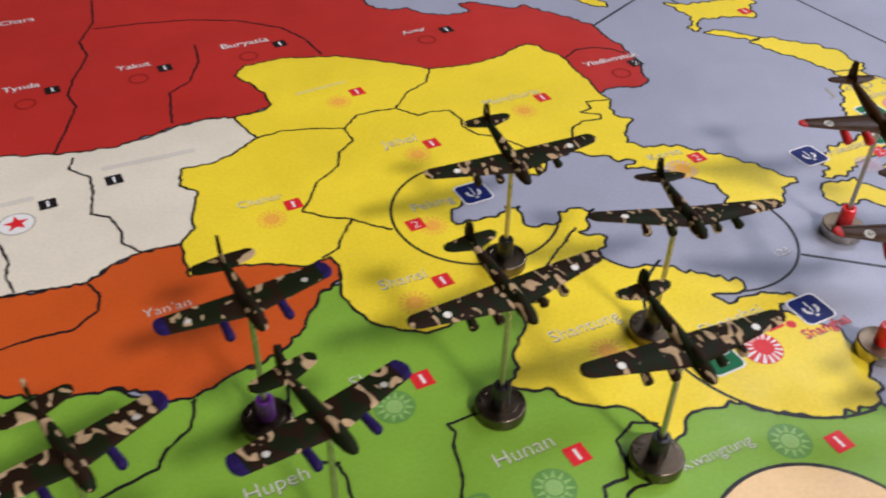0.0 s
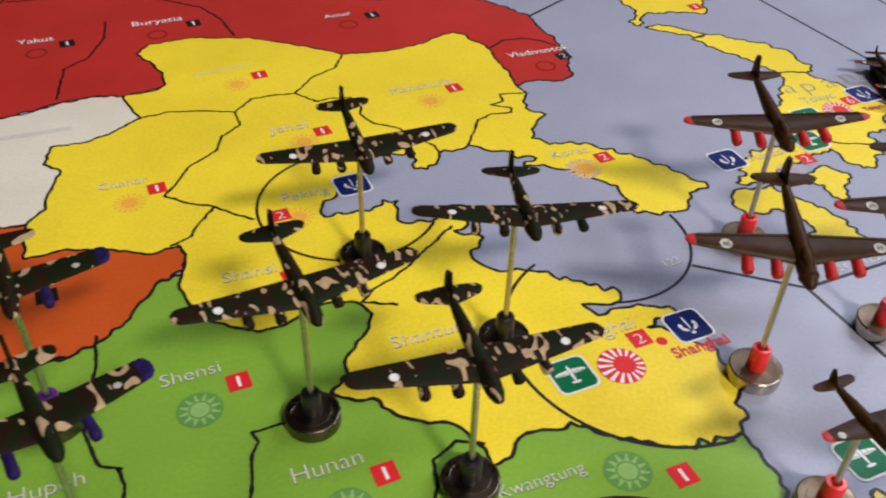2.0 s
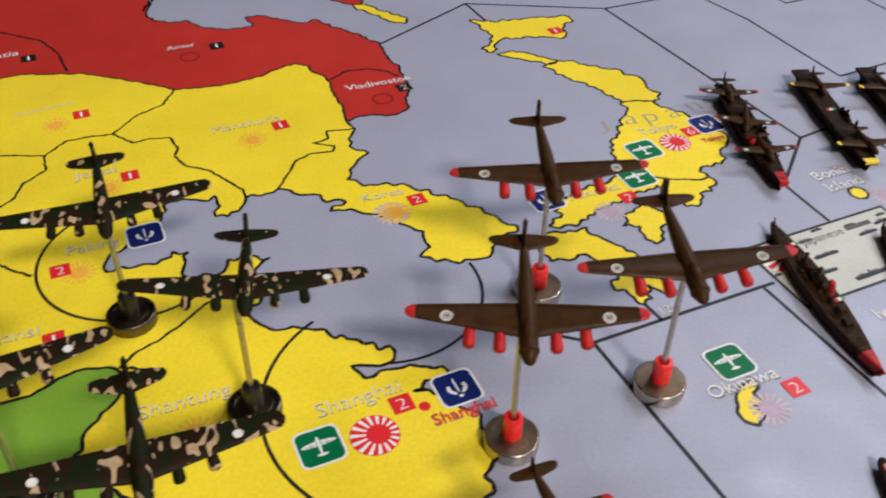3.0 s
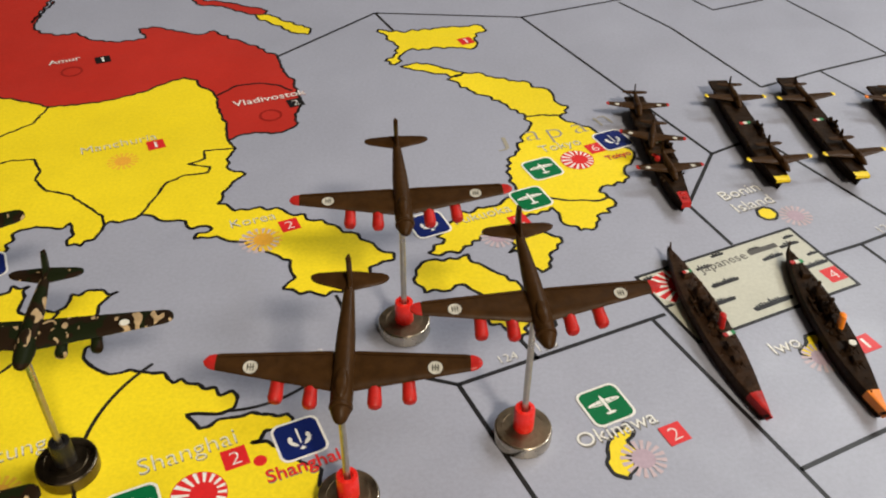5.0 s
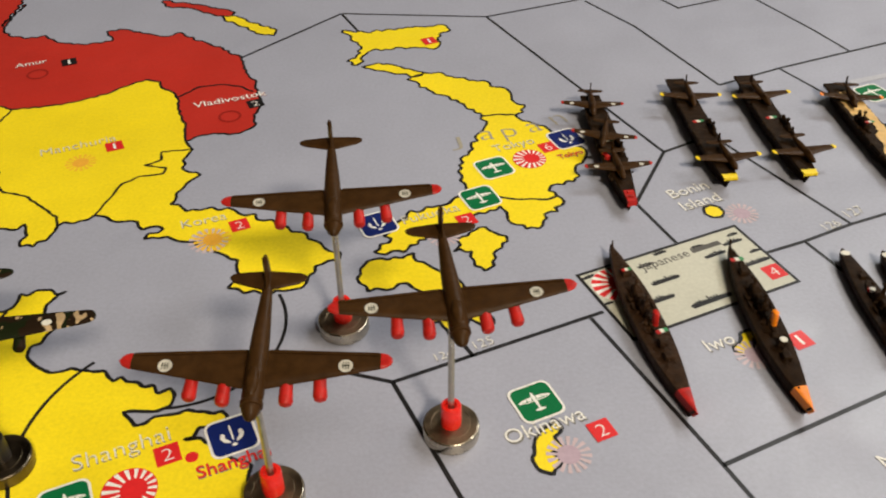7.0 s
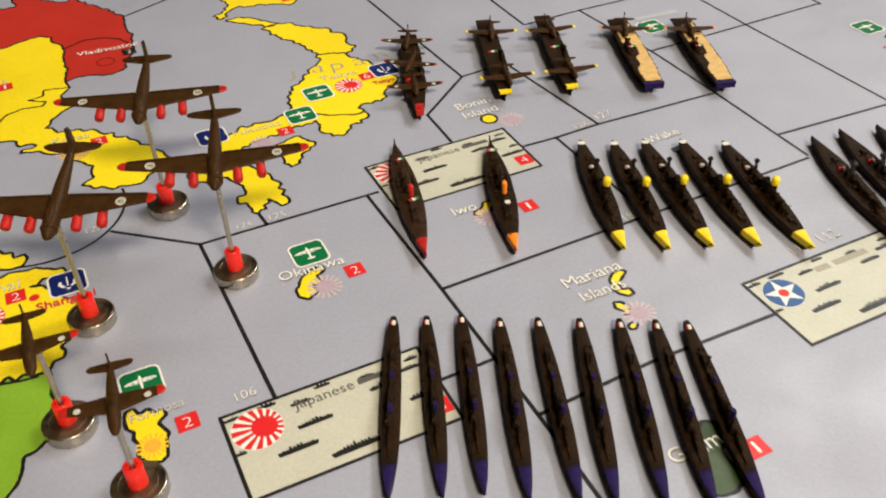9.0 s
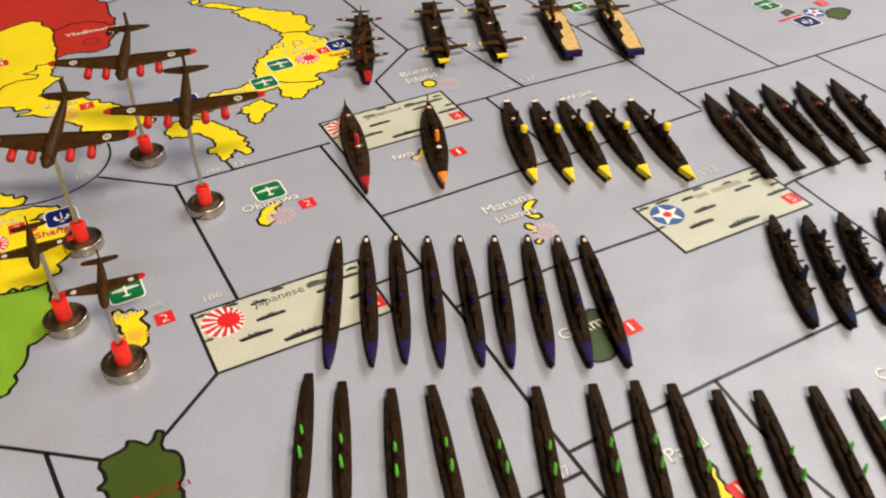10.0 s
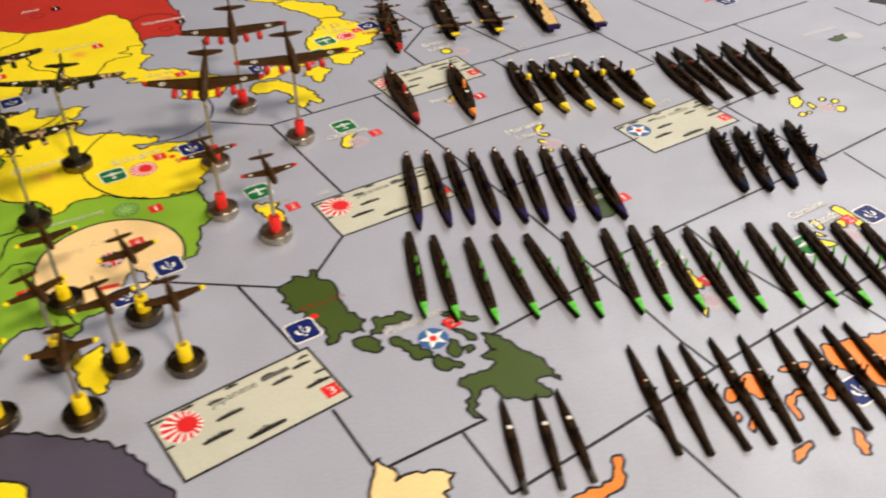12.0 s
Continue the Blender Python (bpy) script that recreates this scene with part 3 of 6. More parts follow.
land("communist_territory", ORANGE, 4, [(-111.9, 215.2), (-89.3, 218.7), (-74.4, 222.7), (-66.3, 225.8), (-62.4, 232.3), (-54.9, 239.1), (-43.1, 244.4), (-21, 248.2), (-0.9, 243.1), (6.8, 235.1), (8.6, 228.6), (2.3, 222.2), (0.1, 212.6), (-0.1, 208.1), (-5.2, 199.2), (-9.1, 194.9), (-14.6, 191.7), (-18.6, 188.6), (-24.7, 182.7), (-31.4, 180.3), (-41.1, 184.3), (-48.4, 184.2), (-57.6, 181.2), (-75, 181.5), (-96.2, 180.6)])
land("chinese_territory", GREEN, 0, [(-96.2, 180.6), (-75, 181.5), (-48.4, 184.2), (-31.4, 180.3), (-18.6, 188.6), (-9.1, 194.9), (0.1, 212.6), (2.3, 222.2), (13.9, 232.6), (57.9, 228.3), (84, 198.3), (125.2, 192.5), (152.1, 183.4), (156, 174.6), (158.3, 171.3), (159.8, 158.3), (156.6, 154.7), (157.8, 150.6), (157.5, 144.5), (157.9, 135.9), (154.8, 134.4), (148.7, 128.3), (138.2, 115.8), (131.5, 108.4), (127.4, 104.1), (122.7, 101.2), (123.4, 95.2), (121, 91.6), (114.2, 98.2), (102.6, 97.3), (99.2, 90.9), (98.1, 86.2), (80.3, 73.5), (26.9, 73.7), (-240, -20), (-240, 196), (-150, 181)])
land("hong_kong_territory", TAN, 5, [(125.2 + 28.1 * math.cos(radians(a)), 135.0 + 28.1 * math.sin(radians(a))) for a in range(2, 240, 6)] + [(113, 110.3), (120.0, 108.6), (127.5, 108.2), (136.7, 112.7), (143.6, 120.2), (148.7, 128.3)])
manchuria = [(-46.1, 352.1), (-44.1, 360.3), (-29, 368.3), (-5.6, 370.6), (18.3, 365.3), (32.4, 360.8), (48.8, 364.8), (63.4, 373.9), (65.1, 376.7), (70.4, 382.4), (74, 384.7), (79.4, 383.2), (81.1, 379.1), (87.9, 374.1), (90.5, 369.4), (91.6, 363.6), (97.5, 352.7), (100.2, 342.5), (103.9, 337.6), (102.4, 330.9), (103.4, 326.5), (110.4, 322.7), (108.1, 319.6), (106.1, 310.3), (105.3, 306.5), (111.2, 303.2), (118.6, 305.7), (125.8, 304.4), (135.6, 299.6), (147.4, 294.6), (154.4, 289.8), (160.7, 285.8), (161, 282.6), (157.9, 281.8), (154.9, 276.7), (149.7, 269), (144, 266.5), (137, 266.9), (131.9, 268.8), (134.7, 273.5), (132.2, 278.5), (128.3, 282.7), (122.3, 284.8)]
bohai_coast = [(115.1, 288.5), (108.8, 290.8), (102.5, 289.2), (106.7, 294.3), (98.7, 295.3), (95.7, 297.8), (83.8, 300), (74.6, 294.2), (74.3, 289.5), (71.3, 284.3), (67.4, 284.1), (67.5, 289.2), (64.2, 294.8), (63.3, 292), (51.2, 290.7), (49.6, 283.6), (50.3, 275.2), (44.6, 266.9), (41.2, 261.6), (42.8, 256.1), (48.5, 258), (55.9, 260.3), (59, 266.5), (63.7, 266.6), (64.2, 260.2), (64.5, 256.5), (68.7, 255.3), (74.2, 256.5), (76.6, 261.4), (76.1, 263.9), (81.8, 265.8), (88.1, 265.5), (84.8, 259.8), (85.7, 256.4), (81.3, 253), (84.6, 251.2), (90.4, 250.6), (86.8, 244.4), (87.4, 240.8), (90.9, 237.8), (98.3, 236.3), (106.1, 236.5), (112, 233.6)]
yangtze_coast = [(113.5, 235.2), (119.9, 232), (128.3, 230.1), (128.3, 226.6), (125.3, 224.6), (122.2, 224.5), (117.4, 224), (120.1, 221.8), (123.8, 220.9), (125.2, 223), (130.6, 224.2), (134.8, 225), (140.8, 225.5), (142.7, 223.9), (139.2, 220.6), (134.1, 216.6), (137.8, 217.4), (149.3, 211.4), (153, 204.1), (153.7, 200.4), (154.4, 196.7), (152.2, 192), (154.7, 187.9), (152.5, 183.5), (150.2, 181.6), (136.7, 177.6), (124, 178.7), (112.6, 183)]
korea_coast = jagged(manchuria[18:] + bohai_coast + yangtze_coast, 61, False, 1.9, 1.7)
inland_border = [(111.2, 180.9), (104, 179.5), (100.7, 177.6), (98.8, 171.8), (94.4, 169.1), (93, 173.7), (89.1, 177.4), (85, 180.4), (79.8, 180), (71.7, 181.9), (65.8, 186.6), (61.9, 185.4), (58.5, 186.1), (55.7, 187.2), (58.8, 193.7), (57.5, 199), (61.3, 208.4), (62, 215.6), (57.4, 219.6), (50.2, 218.9), (44.7, 215.2), (40.1, 209.2), (34, 206.3), (26.3, 207.5), (18.3, 210.3), (13.1, 215.4), (9.3, 220.6), (6.8, 235.1), (3.9, 239), (-2.5, 234.4), (-10.3, 235.3), (-27.2, 234.4), (-37.1, 229), (-43.1, 244.4), (-40.4, 252.1), (-42.6, 258), (-43.8, 272), (-50.5, 275.1), (-52.4, 285.2), (-42.5, 289), (-36.6, 294.5), (-35.1, 297.1), (-29.5, 305.9), (-35.9, 313.5), (-40.3, 320.2), (-30.4, 325), (-28, 330.2), (-31.3, 337.5), (-38.1, 345.4)]
land("japanese_mainland_territory", YELLOW, 6, manchuria[:18] + korea_coast + inland_border, 0.5)
land("hokkaido", YELLOW, 2, [(142.1, 430), (151.4, 428.4), (164.8, 432.6), (173.9, 434.6), (182.5, 437.1), (186.5, 432), (182, 428.2), (182.8, 418.3), (180.7, 414.4), (167.9, 415.2), (161.4, 413.5), (156, 412.3), (153.1, 407.4), (153.9, 402.9), (151.7, 399.6), (147.5, 402.6), (151.8, 409.7), (150.1, 416.8), (146.3, 421.6)], 1.2)
land("small_island", YELLOW, 2, [(153.9, 398.3), (160, 401.8), (168.7, 399), (177.8, 395), (175.4, 391.4), (169, 393.3), (160.5, 395.5)])
land("honshu", YELLOW, 2, [(171.9, 389.1), (175.3, 392.7), (183.7, 395.2), (190, 391.2), (200.3, 389.5), (205.3, 384.7), (210.3, 381.6), (211, 375.6), (215.7, 371.9), (215, 366.8), (212.3, 364.1), (216.9, 360.6), (223.3, 356.1), (225.7, 352), (234.3, 344.8), (234.3, 337.1), (231.1, 332.2), (232.3, 327.6), (230.2, 324.4), (223, 322), (221.9, 319), (225.8, 315.3), (224.3, 308.2), (220, 306.6), (219.5, 301.2), (214.5, 299.1), (209, 303.4), (206.6, 310.2), (203.4, 307.8), (195, 301.5), (186.9, 295.8), (179.1, 286.6), (170.4, 286.2), (174.9, 292.7), (172.4, 293.9), (175.4, 297.9), (178.4, 304.8), (191.8, 312.4), (196.1, 318.4), (193.3, 332.1), (196.4, 340.4), (201.4, 356.2), (200.7, 363.6), (192, 372.8), (181.9, 380.3)], 1.2)
land("kyushu", YELLOW, 2, [(167.3, 278.4), (169, 282.1), (176.4, 284.3), (181.9, 286.3), (183, 282.7), (190.6, 278), (195.1, 275.4), (198.9, 270.6), (203.6, 261.6), (205, 258.2), (202.6, 256.4), (197.4, 260.4), (198.1, 255), (195.8, 252.2), (191.7, 256.4), (187.4, 259.5), (189.3, 264.7), (184.7, 270), (181, 273.2), (175.4, 270), (170.6, 269.2), (167.9, 272.6)], 1.2)
land("shikoku", YELLOW, 2, [(195.4, 294.5), (202.3, 299.5), (208.5, 295.5), (208.9, 293), (205.8, 288.8), (205, 281.7), (202.5, 279.4), (199.5, 281.5), (198.6, 287.8), (193.4, 287.5)], 1.2)
land("okinawa", YELLOW, 2, [(216.2, 223.6), (219, 226.6), (221, 224.2), (218.8, 221.2), (221.2, 218.8), (218.2, 216.8), (220.2, 213.6), (218.2, 210.8), (215, 211.8), (213.6, 214.8), (214.2, 218.4)])
land("formosa", YELLOW, 2, [(177.2, 168.5), (186.1, 169.8), (188.4, 163.6), (190.1, 160.1), (190.6, 153.3), (186.8, 152.1), (181.7, 160.1)], 1.2)
land("hainan", YELLOW, 2, [(124.4, 77.1), (126.9, 82.3), (132.2, 87.6), (135.3, 77.9), (138.2, 70.4), (137.8, 63.5), (133.4, 64.7), (128, 69.6)], 1.2)
land("mariana_island", YELLOW, 2, [(305.8, 221), (307.8, 223.4), (310.4, 223), (308.6, 219.4), (307.4, 216.4), (308.2, 214.6), (310.4, 215.2), (311.4, 213.2), (309.8, 211.8), (307, 212.8), (305.6, 216.2)])
land("saipan_island", YELLOW, 2, [(305, 209.2), (307.2, 209.4), (309.4, 207), (309.4, 204.2), (307.8, 204), (305.2, 206.8)])
land("iwo_island", YELLOW, 2, [(268.5, 257.4), (272.5, 259), (271.3, 253.6), (271.8, 250.8), (269, 248.8), (266, 250.5)])
land("guam", CAMO, 2, [(321, 166), (323.5, 166), (325.2, 163), (325, 159.5), (324.2, 157), (325.2, 154), (327, 151.5), (327, 148), (325, 145.4), (322, 144.2), (318.8, 144.4), (317.2, 147), (318.5, 151), (320, 155), (320, 160)])
Shape().flat([(327.3, 146.2), (330.6, 145.4), (329.6, 150.6), (326.9, 156.6), (325.8, 158.4), (326.4, 152.6), (327.9, 150.6)], z_of(1)).part("faint_emblem", SEA_PALE_INK, game_map)
land("luzon", OLIVE, 2, [(190.6, 112), (192, 113.3), (194.7, 115.1), (195.7, 118.5), (201.3, 117), (202.5, 118.9), (202.3, 121.9), (204.3, 121.6), (206.1, 115.3), (211.1, 113.1), (213, 107.6), (214, 102.5), (216.1, 97.5), (219.4, 93.6), (222.8, 91.1), (221, 89.3), (222.2, 84.7), (215.7, 86.1), (213.5, 84.5), (212.6, 80.2), (209.5, 79.2), (209.9, 83.5), (206.7, 89.4), (203.6, 93.7), (200.3, 93.3), (201.6, 96.2), (194.6, 99.6), (196, 100.9), (192.4, 103.5), (193.9, 106), (192.5, 108.6)], 1.2)
land("samar", OLIVE, 2, [(224.6, 91), (230.1, 92.5), (236.1, 93.9), (239.2, 92), (237.9, 89.2), (232.9, 87.7), (228.6, 87.3), (227.9, 83.3), (224.4, 82.8), (226.2, 86.2)], 1.2)
land("mindoro", OLIVE, 2, [(217.9, 80.9), (220.3, 82), (225.9, 80.6), (228.7, 76.2), (226.7, 73.8), (221.3, 75.3), (218.4, 78.2)], 1.2)
land("panay", OLIVE, 2, [(230.7, 80.3), (232.6, 81.4), (235.6, 79.1), (244.8, 72.2), (244.4, 69.6), (240.4, 68.7), (237.4, 71), (234.7, 75.9), (231.9, 76.6)], 1.2)
land("cebu", OLIVE, 2, [(251.3, 78.4), (254.1, 77.1), (254.7, 70.6), (252.9, 68.7), (251.1, 69.9), (250.2, 74.2)], 1.2)
land("negros", OLIVE, 2, [(244.7, 68.1), (246.7, 71), (250.4, 68.8), (255.1, 65.5), (253.8, 63.6), (247.3, 63.3), (245.3, 65)], 1.2)
land("leyte", OLIVE, 2, [(248.9, 92.2), (255.2, 91.9), (261.8, 89.3), (262.6, 87.4), (258.7, 86.9), (254, 88.4)], 1.2)
land("bohol", OLIVE, 2, [(249.2, 86.3), (252.8, 84.9), (257.8, 81.3), (260.6, 79.5), (260.6, 76.8), (257.5, 77), (254.2, 81.4)], 1.2)
land("camiguin", OLIVE, 2, [(255.8, 73.8), (258.7, 74.8), (259.5, 72.6), (256.8, 70.5)])
land("mindanao", OLIVE, 2, [(262.4, 80.4), (268.9, 78.5), (272.9, 73.6), (279, 67.1), (282.1, 63.3), (283.6, 57.8), (285.7, 55), (280.2, 57.1), (277.4, 54.8), (282, 49.3), (276.3, 48.1), (272.4, 47), (267, 48.3), (263.1, 54.7), (259.1, 53.3), (256.7, 48.5), (256.8, 43.4), (259.2, 40.1), (254.8, 42.9), (253.6, 48.8), (255.9, 52.6), (252, 55.8), (252.9, 59), (261.4, 61.6), (265.6, 64.9), (261, 68.9), (266.5, 71.4), (263.2, 75.4)], 1.2)
land("palau", YELLOW, 2, [(343.8, 109.2), (345.4, 107), (346.2, 102.4), (347.8, 99.2), (346.6, 95.6), (344.2, 96.6), (344, 101), (342.8, 105)])
land("angaur", YELLOW, 2, [(344.8, 92.4), (344.1, 83.3), (343.2, 80.1), (342.1, 82), (343.3, 87.9)])
land("caroline_island", YELLOW, 2, [(414.8, 141.2), (417.8, 143.2), (420.4, 140.4), (421.4, 138), (422.4, 134.4), (423.6, 132), (425.6, 129), (423.4, 126.6), (420, 127.8), (419.8, 131), (418, 135.8), (415.8, 138)])
land("truk_island", YELLOW, 2, [(402.6, 133), (405, 134.4), (406.6, 132), (406.8, 128.2), (405.2, 126.4), (403.8, 128.2), (403.6, 131)])
land("yap_island", YELLOW, 2, [(400.8, 122.2), (403, 120.4), (406, 119.2), (407.4, 117), (403.4, 115.6), (400.8, 117.8)])
land("ulithi_island", YELLOW, 2, [(401.6, 126.2), (404, 124.4), (405.4, 122.8), (403.2, 122.6), (401.2, 123.8)])
land("ponape_island", YELLOW, 2, [(412.6, 132), (415, 133.4), (417.2, 132), (416.4, 129), (415, 126.8), (413.8, 130)])
land("marshall_island", YELLOW, 2, [(435.9, 236.1), (441.2, 238.8), (442.4, 233.4), (439, 227.9), (434.7, 226.1), (434.2, 230.9)])
land("kwajalein_island", YELLOW, 2, [(444.6, 231.7), (446.4, 226.4), (443.4, 223.8), (442.4, 229)])
land("wotje_island", YELLOW, 2, [(454.1, 233.7), (453.3, 232.6), (451.9, 232), (450.9, 232), (450.1, 232.8), (450.5, 233.9), (451.2, 235), (452.2, 235.7), (453.4, 235.7), (453.8, 234.9)])
land("ailuk_island", YELLOW, 2, [(459.5, 231.1), (459, 229.8), (457.5, 229.1), (456.4, 229.2), (455.4, 230), (455.5, 231.3), (456.7, 232.5), (457.8, 233.2), (459.1, 233.2), (459.6, 232.4)])
land("maloelap_island", YELLOW, 2, [(454.4, 226.9), (453.9, 225.9), (453, 225.4), (452, 225.4), (451.6, 226), (451.3, 227), (452.1, 228), (453.2, 228.5), (454.1, 228.5), (454.8, 227.9)])
land("majuro_island", YELLOW, 2, [(459.5, 223.2), (458.5, 221.4), (456.9, 220.4), (455.1, 220.5), (454.3, 221.6), (453.8, 223.4), (455.2, 225.1), (457.3, 226.2), (459, 226.1), (460.2, 224.9)])
land("jaluit_island", YELLOW, 2, [(438.2, 219.7), (437.6, 218.6), (436.2, 217.9), (435, 217.9), (434, 218.7), (434.3, 219.9), (435.3, 221.1), (436.2, 221.8), (437.6, 221.7), (438, 221)])
land("ujelang_island", YELLOW, 2, [(441.4, 221.2), (441.1, 220.4), (440.3, 219.9), (439.5, 219.9), (439.1, 220.4), (438.8, 221.3), (439.5, 222), (440.4, 222.5), (441.2, 222.5), (441.7, 222)])
land("bonin_island", YELLOW, 2, [(274.8, 310.2), (273.6, 307.6), (270.8, 307.1), (268.7, 308.9), (268.7, 311.9), (270.9, 313.6), (273.6, 312.9)])
land("rota_island", YELLOW, 2, [(310.5, 199.6), (309.6, 198.3), (308.2, 198.3), (307.8, 199.6), (308.7, 200.9), (310.1, 200.9)])
land("midway_island", CAMO, 2, [(485.8, 302.1), (492.5, 306.3), (498.2, 307.8), (497.2, 303.7), (491.6, 300.1), (487.1, 299.8)])
land("gilbert_island", YELLOW, 2, [(508.6, 245.2), (512.2, 246), (512.8, 242.5), (510.5, 240.5), (508.4, 241.8)])
land("tarawa_island", YELLOW, 2, [(504.8, 233.3), (508.8, 234), (508.9, 228.5), (505.9, 226.6), (504.4, 230)])
land("wake_island", CAMO, 2, [(335.2, 288.7), (338.1, 290.6), (338.7, 287.2), (336.1, 286.2)])
land("new_guinea", ORANGE2, 2, [(376.1, 62.1), (383.8, 63.8), (392.3, 64.8), (401.4, 67.1), (405.5, 68.5), (462.1, 77.3), (435, 12.6), (420.3, 39.9), (418.5, 37.1), (411.7, 36.5), (406, 29.6), (403.6, 32.9), (401.1, 37.3), (396.7, 39.7), (395.9, 46.1), (389.7, 41.5), (386.7, 42.6), (382.8, 47.2), (377.4, 51.3), (375.7, 55.2), (376.1, 59.7)])
land("new_britain_territory", DIMMED_TAN, 3, [(405.5, 68.5), (417.2, 71.8), (418.7, 70.2), (425, 71.9), (436.5, 74.5), (463.5, 79.8), (436.5, 12.5), (420.3, 39.9)])
land("ceram_island", ORANGE2, 2, [(336.9, 44.5), (342.2, 48.9), (345.5, 51.7), (350.7, 51.9), (350.3, 41.4), (346.8, 40.2), (345.2, 43), (340.8, 42.2), (336.9, 39.6), (335.7, 41.7)])
land("halmahera_island", ORANGE2, 2, [(355.7, 41), (359.5, 43.3), (363.2, 42.4), (363.1, 40.4), (358.7, 40.3), (356.6, 36.6), (357.4, 31.3), (355.5, 30.3), (354.5, 34.8), (354.3, 38.2)])
land("misool_island", ORANGE2, 2, [(357.4, 52), (361.3, 54.2), (367.4, 55.4), (369.7, 54.8), (367.5, 51.9), (364.2, 53), (359.5, 51.2)])
land("aru_island", ORANGE2, 2, [(367.3, 40), (370.6, 43.9), (373.3, 47.3), (373.3, 41.6), (370.9, 37.5), (368.7, 37.7)])
land("kei_island", ORANGE2, 2, [(339, 29.3), (341.7, 33.3), (343.3, 32.4), (340, 27)])
land("buru_island", ORANGE2, 2, [(336.1, 33.4), (337.8, 36.2), (338.7, 33.6), (337, 31.4)])
land("banda_island", ORANGE2, 2, [(348.6, 35.9), (350.6, 37.3), (351.5, 36.1), (349.9, 34.6)])
land("tanimbar_island", ORANGE2, 2, [(349.1, 19.1), (356.1, 22.2), (355.9, 20), (348.8, 14.2), (347.8, 15.6)])
land("dolak_island", ORANGE2, 2, [(370.6, 26.2), (373, 22.7), (371.9, 15.4), (369.1, 15.6), (369.4, 22.2)])
land("sulawesi", ORANGE2, 2, [(280.3, 9.2), (291.9, 13.3), (294.8, 22.3), (297.6, 22.6), (296.3, 12.9), (293.4, 9.7), (287, 6.2), (278.6, 5.1)])
land("borneo", TAN, 2, [(222.1, 16.1), (223.9, 24.1), (225.2, 28.4), (227.3, 25.2), (230.1, 23.5), (229.9, 19.3), (234.5, 21.8), (244, 22.1), (247.4, 20.5), (245.5, 18.2), (246, 15.1), (243.4, 14), (245.3, 8.3), (244.3, -2.7), (219.7, -0.4)])
land("indochina_territory", PLUM, 2, [(55.7, 56.4), (109.3, 48.6), (116.1, 48.6), (126.9, 46.9), (133.2, 44.7), (142.5, 43.1), (145.5, 39.7), (148.7, 40.9), (150.1, 37), (154.5, 33.8), (158.8, 27.7), (163.8, 23.7), (166.3, 22.1), (166.6, 15.9), (168.4, -2.5), (77.5, 6.3)])
land("siam_territory", YELLOW, 3, [(81.3, 34.2), (114.6, 30.6), (120.4, 29.4), (124, 25.6), (126.9, 16), (120.9, 9.1), (89.9, 12.1)])
border([(-25, 181.4), (-24.1, 172.2), (-28.4, 165.3), (-29, 159.5), (-34.5, 155.4), (-39.8, 151.3), (-44.5, 146.2), (-50.6, 143.9), (-51.5, 140.4), (-52.6, 137.4), (-50.7, 132), (-44.5, 131.2), (-38.5, 131.6), (-35.4, 128.4)])
border([(-72.7, 131.1), (-66, 132.1), (-58.3, 133.3), (-50.6, 131.8)])
border([(-6.5, 201.4), (-3.1, 192.2), (-1.3, 181.8), (-0.9, 174.9), (4.3, 167.7), (8.7, 162.1), (14, 161.7)])
border([(12.6, 161.9), (15.8, 157.8), (17.5, 152.1), (18.2, 145.8)])
border([(-82.1, 196.6), (-80.5, 190.6), (-82.8, 187.2), (-81.1, 181)])
border([(-129.6, 435.5), (-117.2, 399.1), (-117.3, 379.8), (-109.8, 367.1), (-109.5, 347.8), (-107.4, 334.3), (-101.4, 325.9), (-99.8, 307.8), (-99.1, 293.6)])
border([(-67.8, 378.9), (-62.9, 363.7), (-63.2, 346.9), (-68.8, 337.7), (-62.5, 315.5)])
border([(-115.2, 392.4), (-95.9, 398.8), (-76.8, 402.9), (-54.1, 403.1), (-33, 396.4), (-21.7, 385.8), (-12.9, 371.9)])
border([(89.4, 372.1), (94.8, 379.7), (102.5, 382.2), (109.7, 381.2), (116, 377.4)])
border([(-91.4, 291.3), (-90.7, 284.2), (-81.8, 279.4), (-77.9, 269.6), (-75.5, 258.8), (-68.8, 257.4), (-63.1, 250.2), (-61.5, 244.5), (-54.2, 240)])
border([(-110.3, 246.3), (-98.3, 242.3), (-92.7, 234.3), (-91.1, 227.9), (-85.9, 220.5)])
border([(-66.1, 225.1), (-61.5, 221), (-59.4, 213.8), (-64, 205.8), (-73.7, 202.3), (-81.2, 197.8), (-91.6, 193.5)])
border([(-25.8, 180.6), (-25.6, 180)])
border([(47.1, 177.6), (39.5, 174.1), (41.7, 171.6), (41.1, 167.9), (43.3, 156.1), (42.8, 148.2), (38, 141.8), (40.5, 138.8), (41.9, 132.3)])
border([(38, 141.8), (31.8, 144.3), (27.6, 150), (24, 148.2), (21.9, 144.9), (17, 134.4)])
border([(92.9, 175.1), (86.1, 175.4), (81.3, 169.6), (82.7, 164.5), (82.5, 158.6), (76.4, 155.7), (76.4, 149.4), (78.5, 141.9), (79.4, 135.3)])
border([(32.4, 360.8), (31.5, 349.8), (23.8, 340.5), (19.9, 328.6), (28.7, 323.4), (33.7, 326.6)])
border([(-29.5, 305.9), (-21, 311.1), (-8.7, 313), (1.7, 313.3), (5.2, 322.7), (12.4, 326.3), (19.9, 328.6)])
